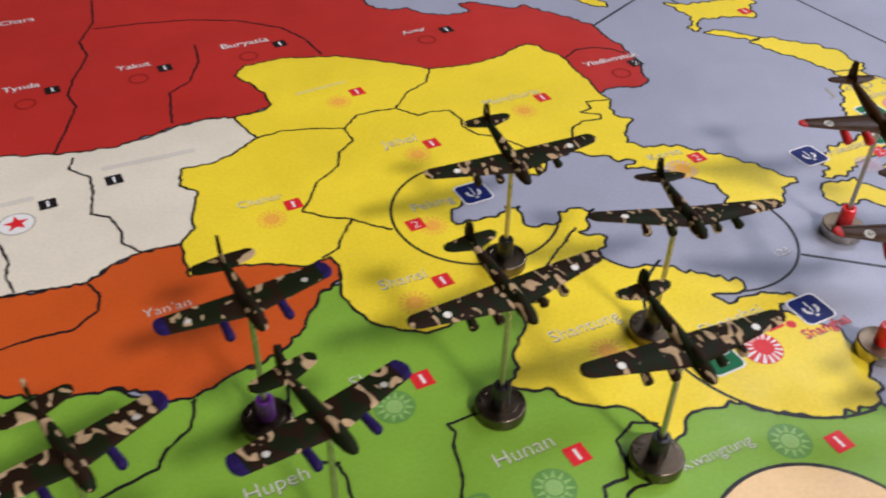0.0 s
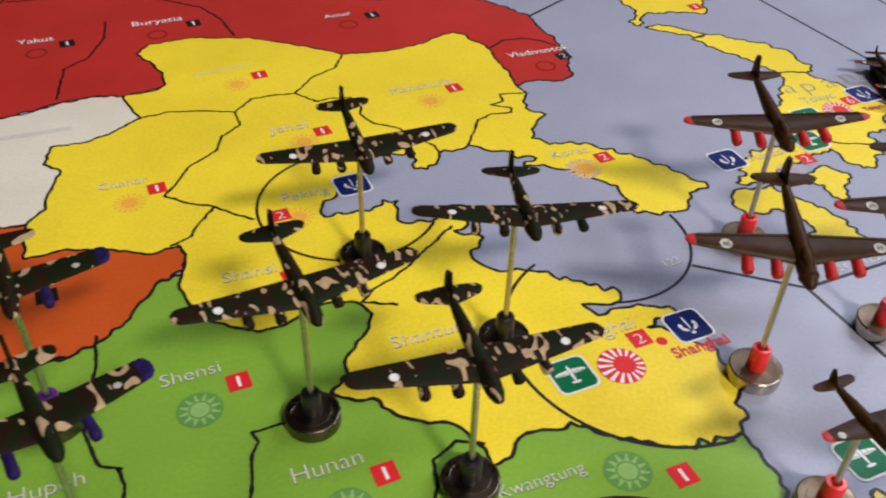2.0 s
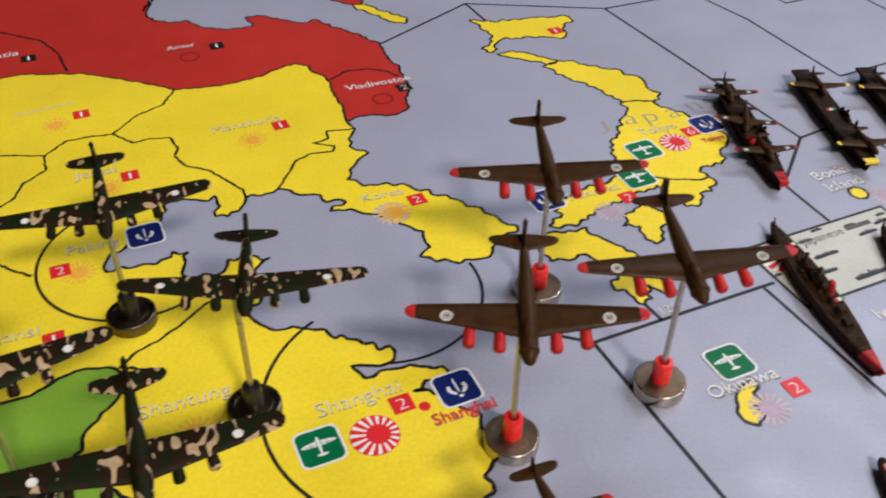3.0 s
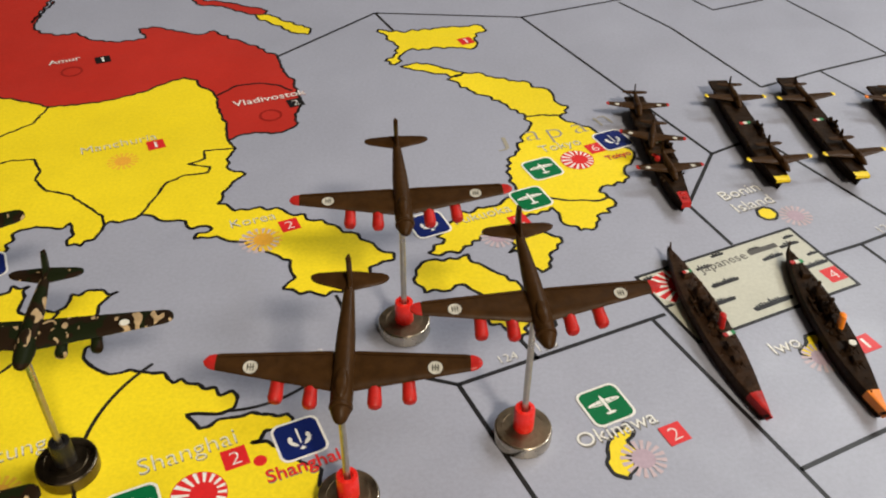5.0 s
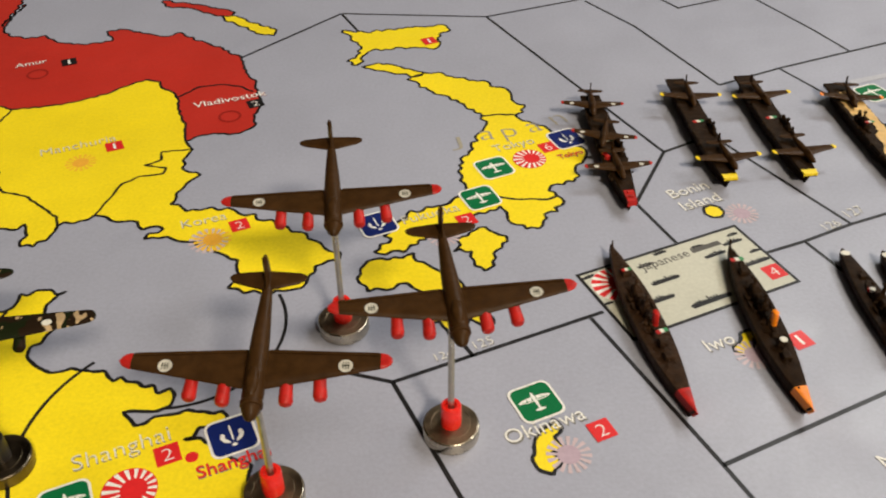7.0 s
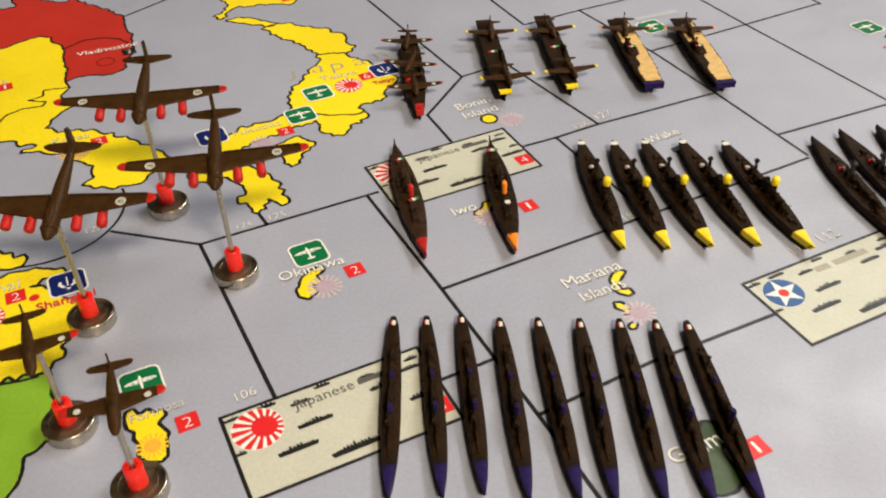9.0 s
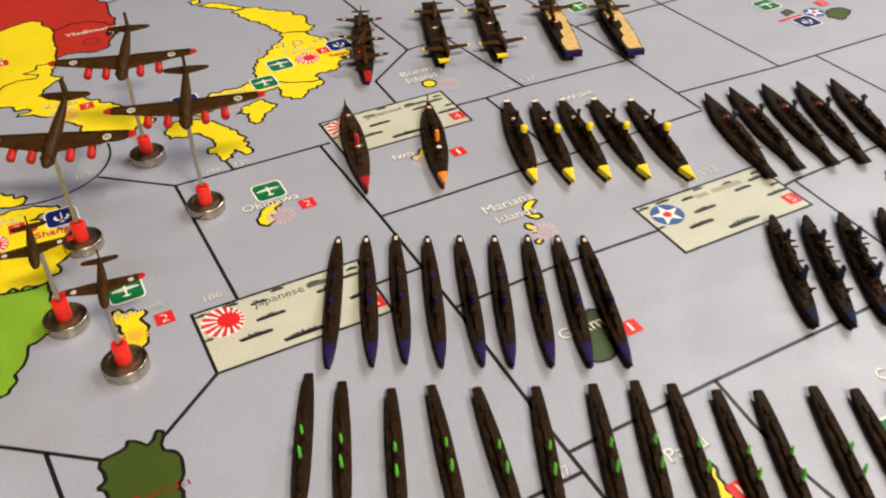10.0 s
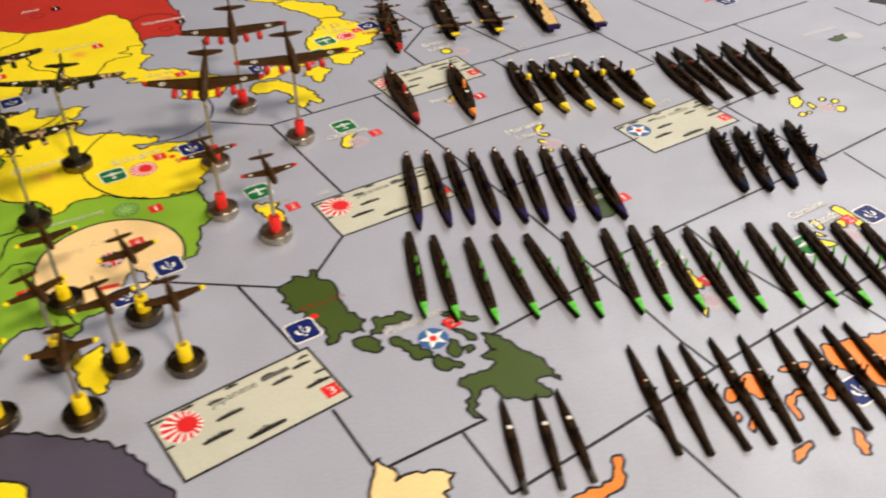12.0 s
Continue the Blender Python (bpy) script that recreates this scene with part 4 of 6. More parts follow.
border([(1.7, 313.3), (5.5, 304.9), (1.1, 297.3), (1.5, 288.3), (-4.8, 277.9), (-5.8, 269.7), (-7.6, 261.9), (1, 259), (8.3, 258.3), (15.9, 254.9), (22.3, 253)])
border([(8.8, 257.7), (6.5, 248.8), (6.1, 243.2), (1.3, 238.4)])
border([(33.7, 326.6), (40.6, 327.5), (45.2, 320.8), (45.3, 316.2), (51.1, 310.5), (58.8, 308.8), (65.7, 303.9), (72.7, 298.7), (74.6, 294.2)])
border([(83.8, 300), (85.9, 310.5), (86.7, 316.5), (91.5, 321.3), (98.2, 323.1), (98.3, 326.3), (93.6, 327), (90.7, 327.5), (95.3, 330.9), (94, 335.8), (99.3, 336.7), (103.7, 337.9)])
border([(68.5, 219.6), (58.7, 219.9), (61.7, 225.9), (66.6, 231), (72.1, 240.1), (80.9, 255.4)])
border([(198.6, 317), (203.7, 315.2), (212.1, 313.9), (221.5, 314.3), (224.2, 316.1)])
border([(199.7, 363.5), (205.6, 364.9), (212.4, 364.8)])
border([(82.3, 139.7), (81.6, 153.5), (84.2, 155.9), (90.4, 157.6), (91.4, 162.2), (91.5, 166.2)])
border([(84.3, 126.3), (87.6, 136.3), (93.6, 137.5), (98, 135.2)])
border([(103.6, 119.3), (109.1, 113.9), (116.6, 103.7), (121.7, 98.6)])
border([(405.5, 68.5), (420.3, 39.9), (430.9, 19.1)])
sea_line([(105.6, 403.9), (139.3, 445.9)])
sea_line([(139.3, 445.9), (151.8, 423.3)])
sea_line([(139.3, 445.9), (201.1, 445.4), (261.2, 343)])
sea_line([(201.1, 445.4), (245.8, 466.7)])
sea_line([(261.2, 343), (248.5, 313.5), (257.8, 294.5)])
sea_line([(261.2, 343), (278.8, 354.3)])
sea_line([(278.8, 354.3), (311.5, 305.8)])
sea_line([(262.7, 438.8), (288.3, 389.8)])
sea_line([(288.3, 389.8), (313.7, 404.1), (362.5, 428), (384.2, 387.3)])
sea_line([(313.7, 404.1), (341, 361), (358.6, 328), (381, 283.7)])
sea_line([(281.8, 290.4), (295.3, 296.8), (311.5, 305.8), (358.6, 328)])
sea_line([(295.3, 296.8), (322, 249)])
sea_line([(384.2, 387.3), (420.6, 407.3), (422.5, 407.3)])
sea_line([(384.2, 387.3), (340, 363.5)])
sea_line([(384.2, 387.3), (422.2, 318.9)])
sea_line([(335.6, 438.9), (344.9, 419.8)])
sea_line([(406.2, 439), (422.5, 407.3)])
sea_line([(256.2, 215.1), (381, 282.5)])
sea_line([(374.5, 297.5), (422.2, 318.9), (497.4, 357.4)])
sea_line([(440.6, 328.6), (470.7, 271.3), (498, 219)])
sea_line([(470.7, 271.3), (402.3, 232), (394, 226)])
sea_line([(402.3, 232), (420.5, 192), (429.5, 177)])
sea_line([(498, 219), (431, 180), (392.6, 158.5), (351.5, 136.3), (309.6, 112.8)])
sea_line([(312.4, 106.7), (300.2, 100), (264.5, 78)])
sea_line([(244, 463.4), (262.7, 438.8)])
sea_line([(276.6, 467.8), (283.7, 457.6), (307.7, 469.7)])
sea_line([(318, 470), (335.6, 438.9)])
sea_line([(440.2, 183.5), (461, 127), (472, 96)])
sea_line([(509.2, 346.3), (522.9, 317.6), (560.8, 340.7)])
sea_line([(478.6, 256.5), (517.1, 276.6)])
sea_line([(180.3, 236.5), (234, 264)])
sea_line([(180.3, 236.5), (149.8, 243.4)])
sea_line([(199.9, 246), (194.1, 254.9)])
sea_line([(230.5, 261.5), (256.2, 215.1), (285, 161), (306, 119), (316.6, 98.7), (329.4, 70.5), (337.5, 56)])
sea_line([(180.3, 236.5), (214.5, 173.5)])
sea_line([(281.5, 168), (311.8, 185.9), (349.9, 204.7)])
sea_line([(250, 176), (271.3, 187.5)])
sea_line([(214.3, 141.9), (204.9, 120)])
sea_line([(193.4, 112), (150, 119.6)])
sea_line([(175.5, 115), (209.8, 61.5)])
sea_line([(351.8, 136.5), (358, 121), (367, 104), (376.7, 88.4), (380.9, 80.8)])
sea_line([(453.6, 120.8), (395.5, 88.6), (343.3, 59), (295, 30.3), (262.7, 11.5)])
sea_line([(395.5, 88.6), (405.9, 69.9)])
sea_line([(309.4, 37.3), (327.2, 3.9)])
sea_line([(251.2, 36.1), (262.7, 11.5)])
sea_line([(228.5, 25.1), (259.4, 40.6)])
sea_line([(211.3, 49.4), (223.5, 25.6)])
number_tile(29.5, 255.7, "2", RED_INK)
number_tile(34.1, 303.9, "1", RED_INK)
number_tile(4.2, 340.7, "1", RED_INK)
number_tile(77.1, 338.4, "1", RED_INK)
number_tile(-11, 265.7, "1", RED_INK)
number_tile(38.3, 228.6, "1", RED_INK)
number_tile(71.2, 165.2, "1", RED_INK)
number_tile(33, 189.1, "1", RED_INK)
number_tile(136.8, 170, "1", RED_INK)
number_tile(128.9, 297.1, "2", RED_INK)
number_tile(131.6, 212.3, "2", RED_INK)
number_tile(230, 223.8, "2", RED_INK)
number_tile(222.8, 344.2, "6", RED_INK)
number_tile(193.9, 165.5, "2", RED_INK)
number_tile(283.3, 255.5, "1", RED_INK)
number_tile(196.6, 302.8, "2", RED_INK)
number_tile(332.4, 158, "1", RED_INK)
number_tile(252.9, 86.6, "2", RED_INK)
number_tile(418.8, 132.7, "2", RED_INK)
number_tile(349.5, 100.4, "1", RED_INK)
number_tile(98, 117.6, "1", RED_INK)
number_tile(178.3, 421.5, "1", RED_INK)
number_tile(-75.5, 357.9, "1", BLACK_INK)
number_tile(-32, 381.1, "1", BLACK_INK)
number_tile(39.4, 397.3, "1", BLACK_INK)
number_tile(118.6, 368.7, "2", BLACK_INK)
number_tile(-114.7, 338.5, "1", BLACK_INK)
number_tile(-90.9, 263.9, "1", BLACK_INK)
number_tile(-73.4, 278.2, "1", BLACK_INK)
number_tile(-24.7, 214.7, "2", BLACK_INK)
port_symbol(48.5, 273.6)
port_symbol(144.9, 218.3)
port_symbol(169.9, 299.4)
port_symbol(229.3, 349.7)
port_symbol(200.6, 87.4)
port_symbol(429.1, 135.5)
port_symbol(148, 129.8)
port_symbol(135.1, 112.9)
port_symbol(379.6, 40.9)
airfield_symbol(113.6, 198.1)
airfield_symbol(215.1, 231.7)
airfield_symbol(204.8, 331)
airfield_symbol(200.5, 314.2)
airfield_symbol(178.5, 178.3)
airfield_symbol(395.5, 117.9)
airfield_symbol(343.5, 386.1)
airfield_symbol(434.7, 382.7)
sun_emblem(126.1, 202.2, 6.0, "bold")
sun_emblem(216.4, 336.7, 5.4, "bold")
Shape().flat(disc_points(501.8, 305.7, 5.0), TOP - 0.03).part("faint_emblem", SEA_PALE_INK, game_map)
union_disc(125.5, 136, 5.0)
number_tile(133.3, 146.6, "4", RED_INK)
Shape().ribbon([(123.1, 117.7), (131.6, 120.1)], 2.2, TOP).part("lettering_bar", RED_INK, game_map)
# A bay in sea ink; land() gives it the object name island.
land("bay", SEA, 6, [(132.6, 118.7), (133.4, 123.7), (135.4, 129.1), (139.3, 127.2), (141, 122.9), (142.8, 120.8), (138.9, 120.6), (137.3, 118.5)])
sun_emblem(222, 216.4, 5.2, "pale")
sun_emblem(121.5, 289.3, 5.8, "pale")
sun_emblem(279.9, 309.6, 5, "pale")
sun_emblem(270.6, 249.8, 5, "pale")
sun_emblem(190.1, 294.7, 5, "pale")
sun_emblem(311.5, 204.7, 5, "pale")
sun_emblem(347.4, 88.8, 5, "pale")
sun_emblem(414.9, 122.1, 5, "pale")
sun_emblem(450.8, 224.9, 5, "pale")
sun_emblem(122.6, 289.9, 5.5, "gold")
sun_emblem(69.3, 328.1, 5, "gold")
sun_emblem(-2.2, 332.8, 5, "gold")
sun_emblem(-16.8, 257.5, 5, "gold")
sun_emblem(29.2, 296.6, 5, "gold")
sun_emblem(30.3, 218.8, 5, "gold")
sun_emblem(83.6, 200.3, 5, "gold")
sun_emblem(187.1, 158, 4, "gold")
Shape().flat(disc_points(403.4, 45.8, 4.6), TOP - 0.02).part("faint_emblem", FAINT_ORANGE_INK, game_map)
Shape().flat(turn(rounded(5.4, 3.6, 1.2), 407.2, 42.6, ANG), TOP - 0.008).part("faint_emblem", PALE_ORANGE_INK, game_map)
sun_emblem(34.9, 255.3, 5, "gold")
sun_emblem(26.1, 179.6, 5.5, "green")
sun_emblem(64.7, 155.5, 5.5, "green")
sun_emblem(124.6, 170.1, 5.5, "green")
sun_emblem(-61.6, 153.4, 5.5, "green")
ring_emblem(31, 387.1, 3.6)
ring_emblem(111.4, 359.5, 3.6)
ring_emblem(-83.8, 348.6, 3.6)
ring_emblem(-43.3, 369.3, 3.6)
ring_emblem(-121.2, 327.5, 3.6)
star_disc(245.7, 78.9, 5.4)
red_star_disc(-97.3, 253.2, 5.6)
red_star_disc(-91.8, 191.5, 5.6)
place_name("Hunan", 52.0, 160.9, 15.7, 25.1, "W")
place_name("Shensi", 15.2, 185.5, 14.3, 27.8, "W")
place_name("Shansi", 20.4, 224.0, 14.7, 24.1, "W")
place_name("Shantung", 69.1, 203.3, 22.3, 25.5, "W")
place_name("Chahar", -28.4, 262.9, 14.7, 23.2, "W")
place_name("Jehol", 16.9, 300.3, 13.1, 23.3, "W")
place_name("Peking", 28.9, 262.6, 14.6, 23.0, "W")
place_name("Manchuria", 54.7, 331.4, 24.3, 26.2, "W")
place_name("Korea", 112.2, 294.8, 13.3, 20.1, "W")
place_name("Fukuoka", 178.1, 299.8, 18.2, 24.2, "W")
place_name("Tokyo", 205.2, 340.5, 14.7, 22.6, "W")
place_name("Bonin", 260.2, 316.4, 14.0, 27.4, "S")
place_name("Island", 263.1, 310.3, 13.8, 26.9, "S")
place_name("Iwo", 259.6, 250.4, 8.2, 24.6, "S")
place_name("Okinawa", 208.5, 218.6, 20.3, 24.3, "S")
place_name("Shanghai", 112.0, 206.7, 21.6, 28.8, "W")
place_name("Shanghai", 140.2, 206.0, 16.6, 26.0, "R")
place_name("Tokyo", 226.4, 337.1, 9.1, 26.6, "R")
place_name("Vladivostok", 97.4, 364.5, 26.3, 21.8, "B")
place_name("Amur", 20.6, 391.4, 11.6, 28.5, "B")
place_name("Buryatia", -55.3, 375.1, 20.2, 23.7, "B")
place_name("Yakut", -93.9, 354.3, 13.6, 23.6, "B")
place_name("Tynda", -132.9, 335.3, 13.9, 24.8, "B")
place_name("Chara", -156.4, 393.6, 14.6, 26.1, "B")
place_name("Mariana", 292.5, 215.1, 19.4, 29.0, "S")
place_name("Islands", 296.9, 209.5, 14.5, 27.5, "S")
place_name("Guam", 312.3, 152.9, 14.4, 27.3, "S")
place_name("Formosa", 179.6, 165.1, 13.7, 25.9, "W")
place_name("Philippine", 230.4, 81.4, 22.4, 30.7, "W")
place_name("Caroline", 396.7, 135.1, 19.8, 28.7, "S")
place_name("Islands", 402.4, 128.6, 16.3, 28.6, "S")
place_name("Palau", 334.7, 109.0, 11.8, 28.1, "S")
place_name("Wake", 328.3, 292.2, 13.5, 31.9, "S")
place_name("Kwangtung", 96.7, 160.6, 20.6, 23.4, "W")
place_name("Yan'an", -45.7, 210.8, 13.3, 24.7, "W")
place_name("New", 421.5, 59.9, 10.7, 24.2, "W")
place_name("Guinea", 393.0, 51.6, 15.2, 24.3, "W")
place_name("Chungking-Hupeh", -31.1, 138.0, 43.0, 27.4, "W")
place_name("Kweichow", 23.7, 127.4, 18.7, 26.8, "W")
place_name("ang", -93.9, 201.9, 8.1, 37.5, "W")
place_name("Hong Kong", 102.0, 138.2, 27.3, 28.1, "T")
place_name("124", 190.8, 244.0, 4.7, 24.2, "G")
place_name("125", 200.5, 248.6, 5.2, 26.6, "G")
place_name("123", 142.8, 242.0, 5.0, 34.4, "G")
place_name("106", 205.0, 172.2, 5.4, 32.4, "G")
place_name("126", 303.5, 302.3, 5.8, 34.3, "G")
place_name("127", 312.0, 309.0, 6.6, 33.5, "G")
place_name("107", 305.1, 103.5, 5.5, 34.9, "G")
place_name("119", 428.0, 181.3, 6.7, 32.7, "G")
place_name("111", 361.8, 229.8, 6.0, 31.9, "G")
place_name("112", 371.8, 235.8, 7.0, 31.9, "G")
place_name("118", 311.8, 245.8, 6.2, 35.0, "G")
letters("a", 45.4, 145, 8.5, 22, LEAF_SHADE_INK, game_map, TOP + 0.004, 7.5, "place_name")
letters("n", 33.7, 139.2, 8.4, 22, LEAF_SHADE_INK, game_map, TOP + 0.004, 7.5, "place_name")
letters("i", 27.3, 134.8, 2.0, 22, LEAF_SHADE_INK, game_map, TOP + 0.004, 7.5, "place_name")
arc_line(48.8, 264.0, 27.6, 126, 345)
arc_line(134.8, 215.7, 38.1, 141, 294)
arc_line(123.5, 252.6, 27.2, -82, 32, 0.9)
arc_line(125.2, 135.0, 28.1, 0, 190)
fleet_box(258.6, 278.6, "sun", "4", 11)
fleet_box(232.2, 166.8, "sun", "3", 12)
fleet_box(373.3, 216.8, "star", "5", 13)
fleet_box(185.6, 51.8, "sun", "3", 14, 56.6, 28.6, 31.2)
fleet_box(540.5, 287.5, "star", "5", 15)
title_panel = Shape().flat(turn([(0, 0), (260, 0), (260, 90), (0, 90)], 533, 352, ANG - 62), TOP).part("title_panel", BLACK_INK, game_map, "black printed panel with white lettering")
Shape().flat(turn([(30, 14), (80, 14), (80, 24), (30, 24)], 533, 352, ANG - 62), TOP + 0.01).part("lettering_bar", WHITE_INK, title_panel)
Shape().flat(disc_points(137.3, 211.8, 1.5, 16), TOP + 0.04).part("city_dot", RED_INK, game_map)
Shape().flat(disc_points(204.4, 94.6, 1.5, 16), TOP + 0.04).part("city_dot", RED_INK, game_map)
letters("Manila", 200.5, 97.5, 17, 26, DARK_RED_INK, game_map, TOP + 0.02, 2.6, "place_name")
for letter, x, y, turned in (("J", 190.5, 342.5, 14), ("a", 200.5, 347.5, 12), ("p", 208.5, 349.5, 18), ("a", 217.5, 353.0, 24), ("n", 226.5, 358.5, 30)):
    letters(letter, x, y, 5.0 if letter != "J" else 4.0, turned, FAINT_INK, game_map, TOP + 0.005, 8.0 if letter in "Jp" else 5.6, "place_name")

# printed islands far to the east
star_disc(454.4, 372.9, 5.0)
port_symbol(447.9, 362.9)
number_tile(461.2, 383.3, "2", RED_INK)
land("oahu", OLIVE, 2, [(460.9, 375.4), (467.4, 377.9), (472.2, 374.7), (469.6, 369.2), (464.1, 364), (459.3, 367)])
land("niihau", OLIVE, 2, [(438.9, 373.8), (442.6, 377.2), (445.1, 373.5), (440.6, 369.5)])
Shape().ribbon([(434.9, 363.6), (448, 370.5)], 1.6, TOP).part("lettering_bar", RED_INK, game_map)


def lettering_bar(x0, y0, x1, y1, ink, width=2.6):
    return Shape().ribbon([(x0, y0), (x1, y1)], width, TOP).part("lettering_bar", ink, game_map)


lettering_bar(-79.5, 284.5, -50.2, 297.4, CREAM_INK)
lettering_bar(-106.1, 262.6, -96.7, 267.2, CREAM_INK)
lettering_bar(-19.7, 337.9, -1.1, 348.9, PALE_YELLOW_INK, 2.0)
lettering_bar(337.5, 393.7, 357, 401.6, SEA_PALE_INK, 3.0)
lettering_bar(473.7, 308.3, 497, 318.2, SEA_PALE_INK, 3.0)

# ---- playing pieces ----
def thing(name, label, category, group=""):
    return tagged(new(name), label, category, group)


def set_at(ob, x, y, z, rz, rx=0, ry=0):
    ob.matrix_basis = pose(x * MM, y * MM, z * MM, rx, ry, rz)
    return ob


def spread(ob, places, tip=0):
    """Puts the thing at the first place and copies at the rest, tipped nose down, or with a tip and a roll of their own."""
    for i, (x, y, z, rz, *lean) in enumerate(places[1:] + places[:1]):
        nose, roll = lean or (tip, 0)
        m = pose(x * MM, y * MM, z * MM, nose, roll, rz)
        if i < len(places) - 1:
            copy_thing(ob, m)
        else:
            ob.matrix_basis = m


def oval(y, hw, lo, hi, sides=12, power=1.0):
    zc, hh = (lo + hi) / 2, (hi - lo) / 2
    return [(hw * math.cos(2 * math.pi * i / sides), y, zc + hh * math.sin(2 * math.pi * i / sides)) for i in range(sides)]


def aerofoil(x, front, back, z, thick):
    chord = back - front
    return [(x, front + chord * a, z + thick * b) for a, b in ((0, 0), (0.06, 0.32), (0.28, 0.55), (0.65, 0.36), (1, 0.04), (1, -0.04), (0.65, -0.26), (0.28, -0.42), (0.06, -0.28))]


def wing_sections(half, root, tip, sweep, rise, thick, stops):
    """Sections along one wing: (share of the half span) -> aerofoil ring numbers."""
    out = []
    for s in stops:
        chord = root + (tip - root) * s
        if s > 0.93:
            chord *= max(0.12, math.sqrt(max(0.0, 1 - ((s - 0.93) / 0.072) ** 2)))
        mid = sweep * s
        out.append((half * s, mid - chord * 0.45, mid + chord * 0.55, rise * s, thick * (1 - 0.6 * s)))
    return out


def aeroplane(name, label, category, group, skin, mark, span, root, tip, nose, tail, engines, body_w, body_h, tip_from=0.86, star=True, coloured=True, tail_span=14.5, fin=6.2, nacelle=(2.3, 4.6), tail_chord=1.0):
    """Nose towards -y, the wing across x, origin under the wing at the height of the belly."""
    ob = thing(name, label, category, group)
    body = Shape()
    n, t = -nose, tail
    stations = [(n, 0.25, 0.42, 0.58), (n + 0.6, 0.55, 0.26, 0.72), (n + 2.2, 0.86, 0.08, 0.92), (n + 5, 1.0, 0.0, 1.0), (0, 1.0, 0.0, 1.0), (t * 0.35, 0.86, 0.12, 0.96), (t * 0.7, 0.58, 0.34, 0.86), (t * 0.95, 0.34, 0.5, 0.78), (t, 0.12, 0.6, 0.7)]
    k = span / 51.0
    body.loft([oval(n + (y - n) * 1.0, body_w / 2 * a, body_h * lo, body_h * hi) for y, a, lo, hi in stations])
    body.part("fuselage", skin, ob, smooth=True)
    canopy = Shape()
    canopy.loft([oval(y, body_w * 0.30 * a, body_h * 0.8, body_h * (0.86 + 0.28 * a)) for y, a in ((n * 0.62, 0.2), (n * 0.5, 0.8), (n * 0.3, 1.0), (n * 0.08, 0.75), (n * -0.1, 0.15))])
    canopy.part("canopy", skin, ob, smooth=True)
    zw = body_h * 0.42
    inner = [0.0, 0.25, 0.5, 0.7, tip_from] if coloured else [0.0, 0.25, 0.5, 0.7, 0.86, 0.93, 0.965, 0.99, 1.0]
    wing = Shape()
    secs = wing_sections(span / 2, root, tip, 1.6 * k, 1.4 * k, 1.9 * k, inner)
    rings = [aerofoil(-x, f, b, zw + z, th) for x, f, b, z, th in reversed(secs[1:])] + [aerofoil(x, f, b, zw + z, th) for x, f, b, z, th in secs]
    wing.loft(rings)
    wing.part("wing", skin, ob, smooth=True)
    if span > 45 and coloured:
        for side in (-1, 1):
            strip = wing_sections(span / 2, root, tip, 1.6 * k, 1.4 * k, 1.9 * k, [0.09, 0.3, 0.5, 0.7, 0.9])
            flap = Shape().loft([[(side * x, b - 0.75, zw + z - 0.1), (side * x, b - 0.7, zw + z + 0.42 * k), (side * x, b - 0.1, zw + z + 0.36 * k), (side * x, b + 0.12, zw + z + 0.05), (side * x, b + 0.1, zw + z - 0.2)] for x, f, b, z, th in strip])
            flap.part("flap", skin, ob)
        collar = Shape().loft([oval(n + y, body_w / 2 * w, body_h * lo, body_h * hi, 14) for y, w, lo, hi in ((2.7, 0.93, 0.05, 0.95), (2.9, 1.03, -0.01, 1.02), (3.6, 1.05, -0.02, 1.03), (3.8, 0.98, 0.0, 1.0))])
        collar.part("nose_ring", skin, ob, smooth=True)
    if coloured:
        for side in (-1, 1):
            outer = wing_sections(span / 2, root, tip, 1.6 * k, 1.4 * k, 1.9 * k, [tip_from, 0.93, 0.965, 0.99, 1.0])
            cap = Shape().loft([aerofoil(side * x, f - 0.02, b + 0.02, zw + z, th * 1.06) for x, f, b, z, th in outer])
            cap.part("wing_tip", mark, ob, smooth=True)
    for x in engines:
        s = abs(x) / (span / 2)
        front = 1.6 * k * s - (root + (tip - root) * s) * 0.45
        d, ln = nacelle
        pod = Shape().tube((x, front + 2.8, zw - 0.2), (x * 1.04, front - ln, zw - 1.2 * k), d / 2 * 0.9, d / 2, 12, True)
        pod.part("engine", mark if coloured else skin, ob, smooth=True)
    tz = body_h * 0.66
    half_tail = tail_span / 2
    ribs = []
    for q in (-1, -0.985, -0.93, -0.8, -0.4, 0, 0.4, 0.8, 0.93, 0.985, 1):
        u = abs(q)
        fore, aft = t - (0.3 + 5.5 * tail_chord) * k + 2.2 * k * u, t - 0.3 * k - 0.6 * k * u
        keep = 1.0 if u < 0.8 else max(0.15, math.sqrt(1 - ((u - 0.8) / 0.205) ** 2))
        mid = fore * 0.45 + aft * 0.55
        ribs.append(aerofoil(q * half_tail, mid + (fore - mid) * keep, mid + (aft - mid) * keep, tz, 0.9 * k * (1 - 0.4 * u)))
    back = Shape().loft(ribs)
    back.part("tailplane", skin, ob, smooth=True)
    rudder = Shape()
    for_rings = []
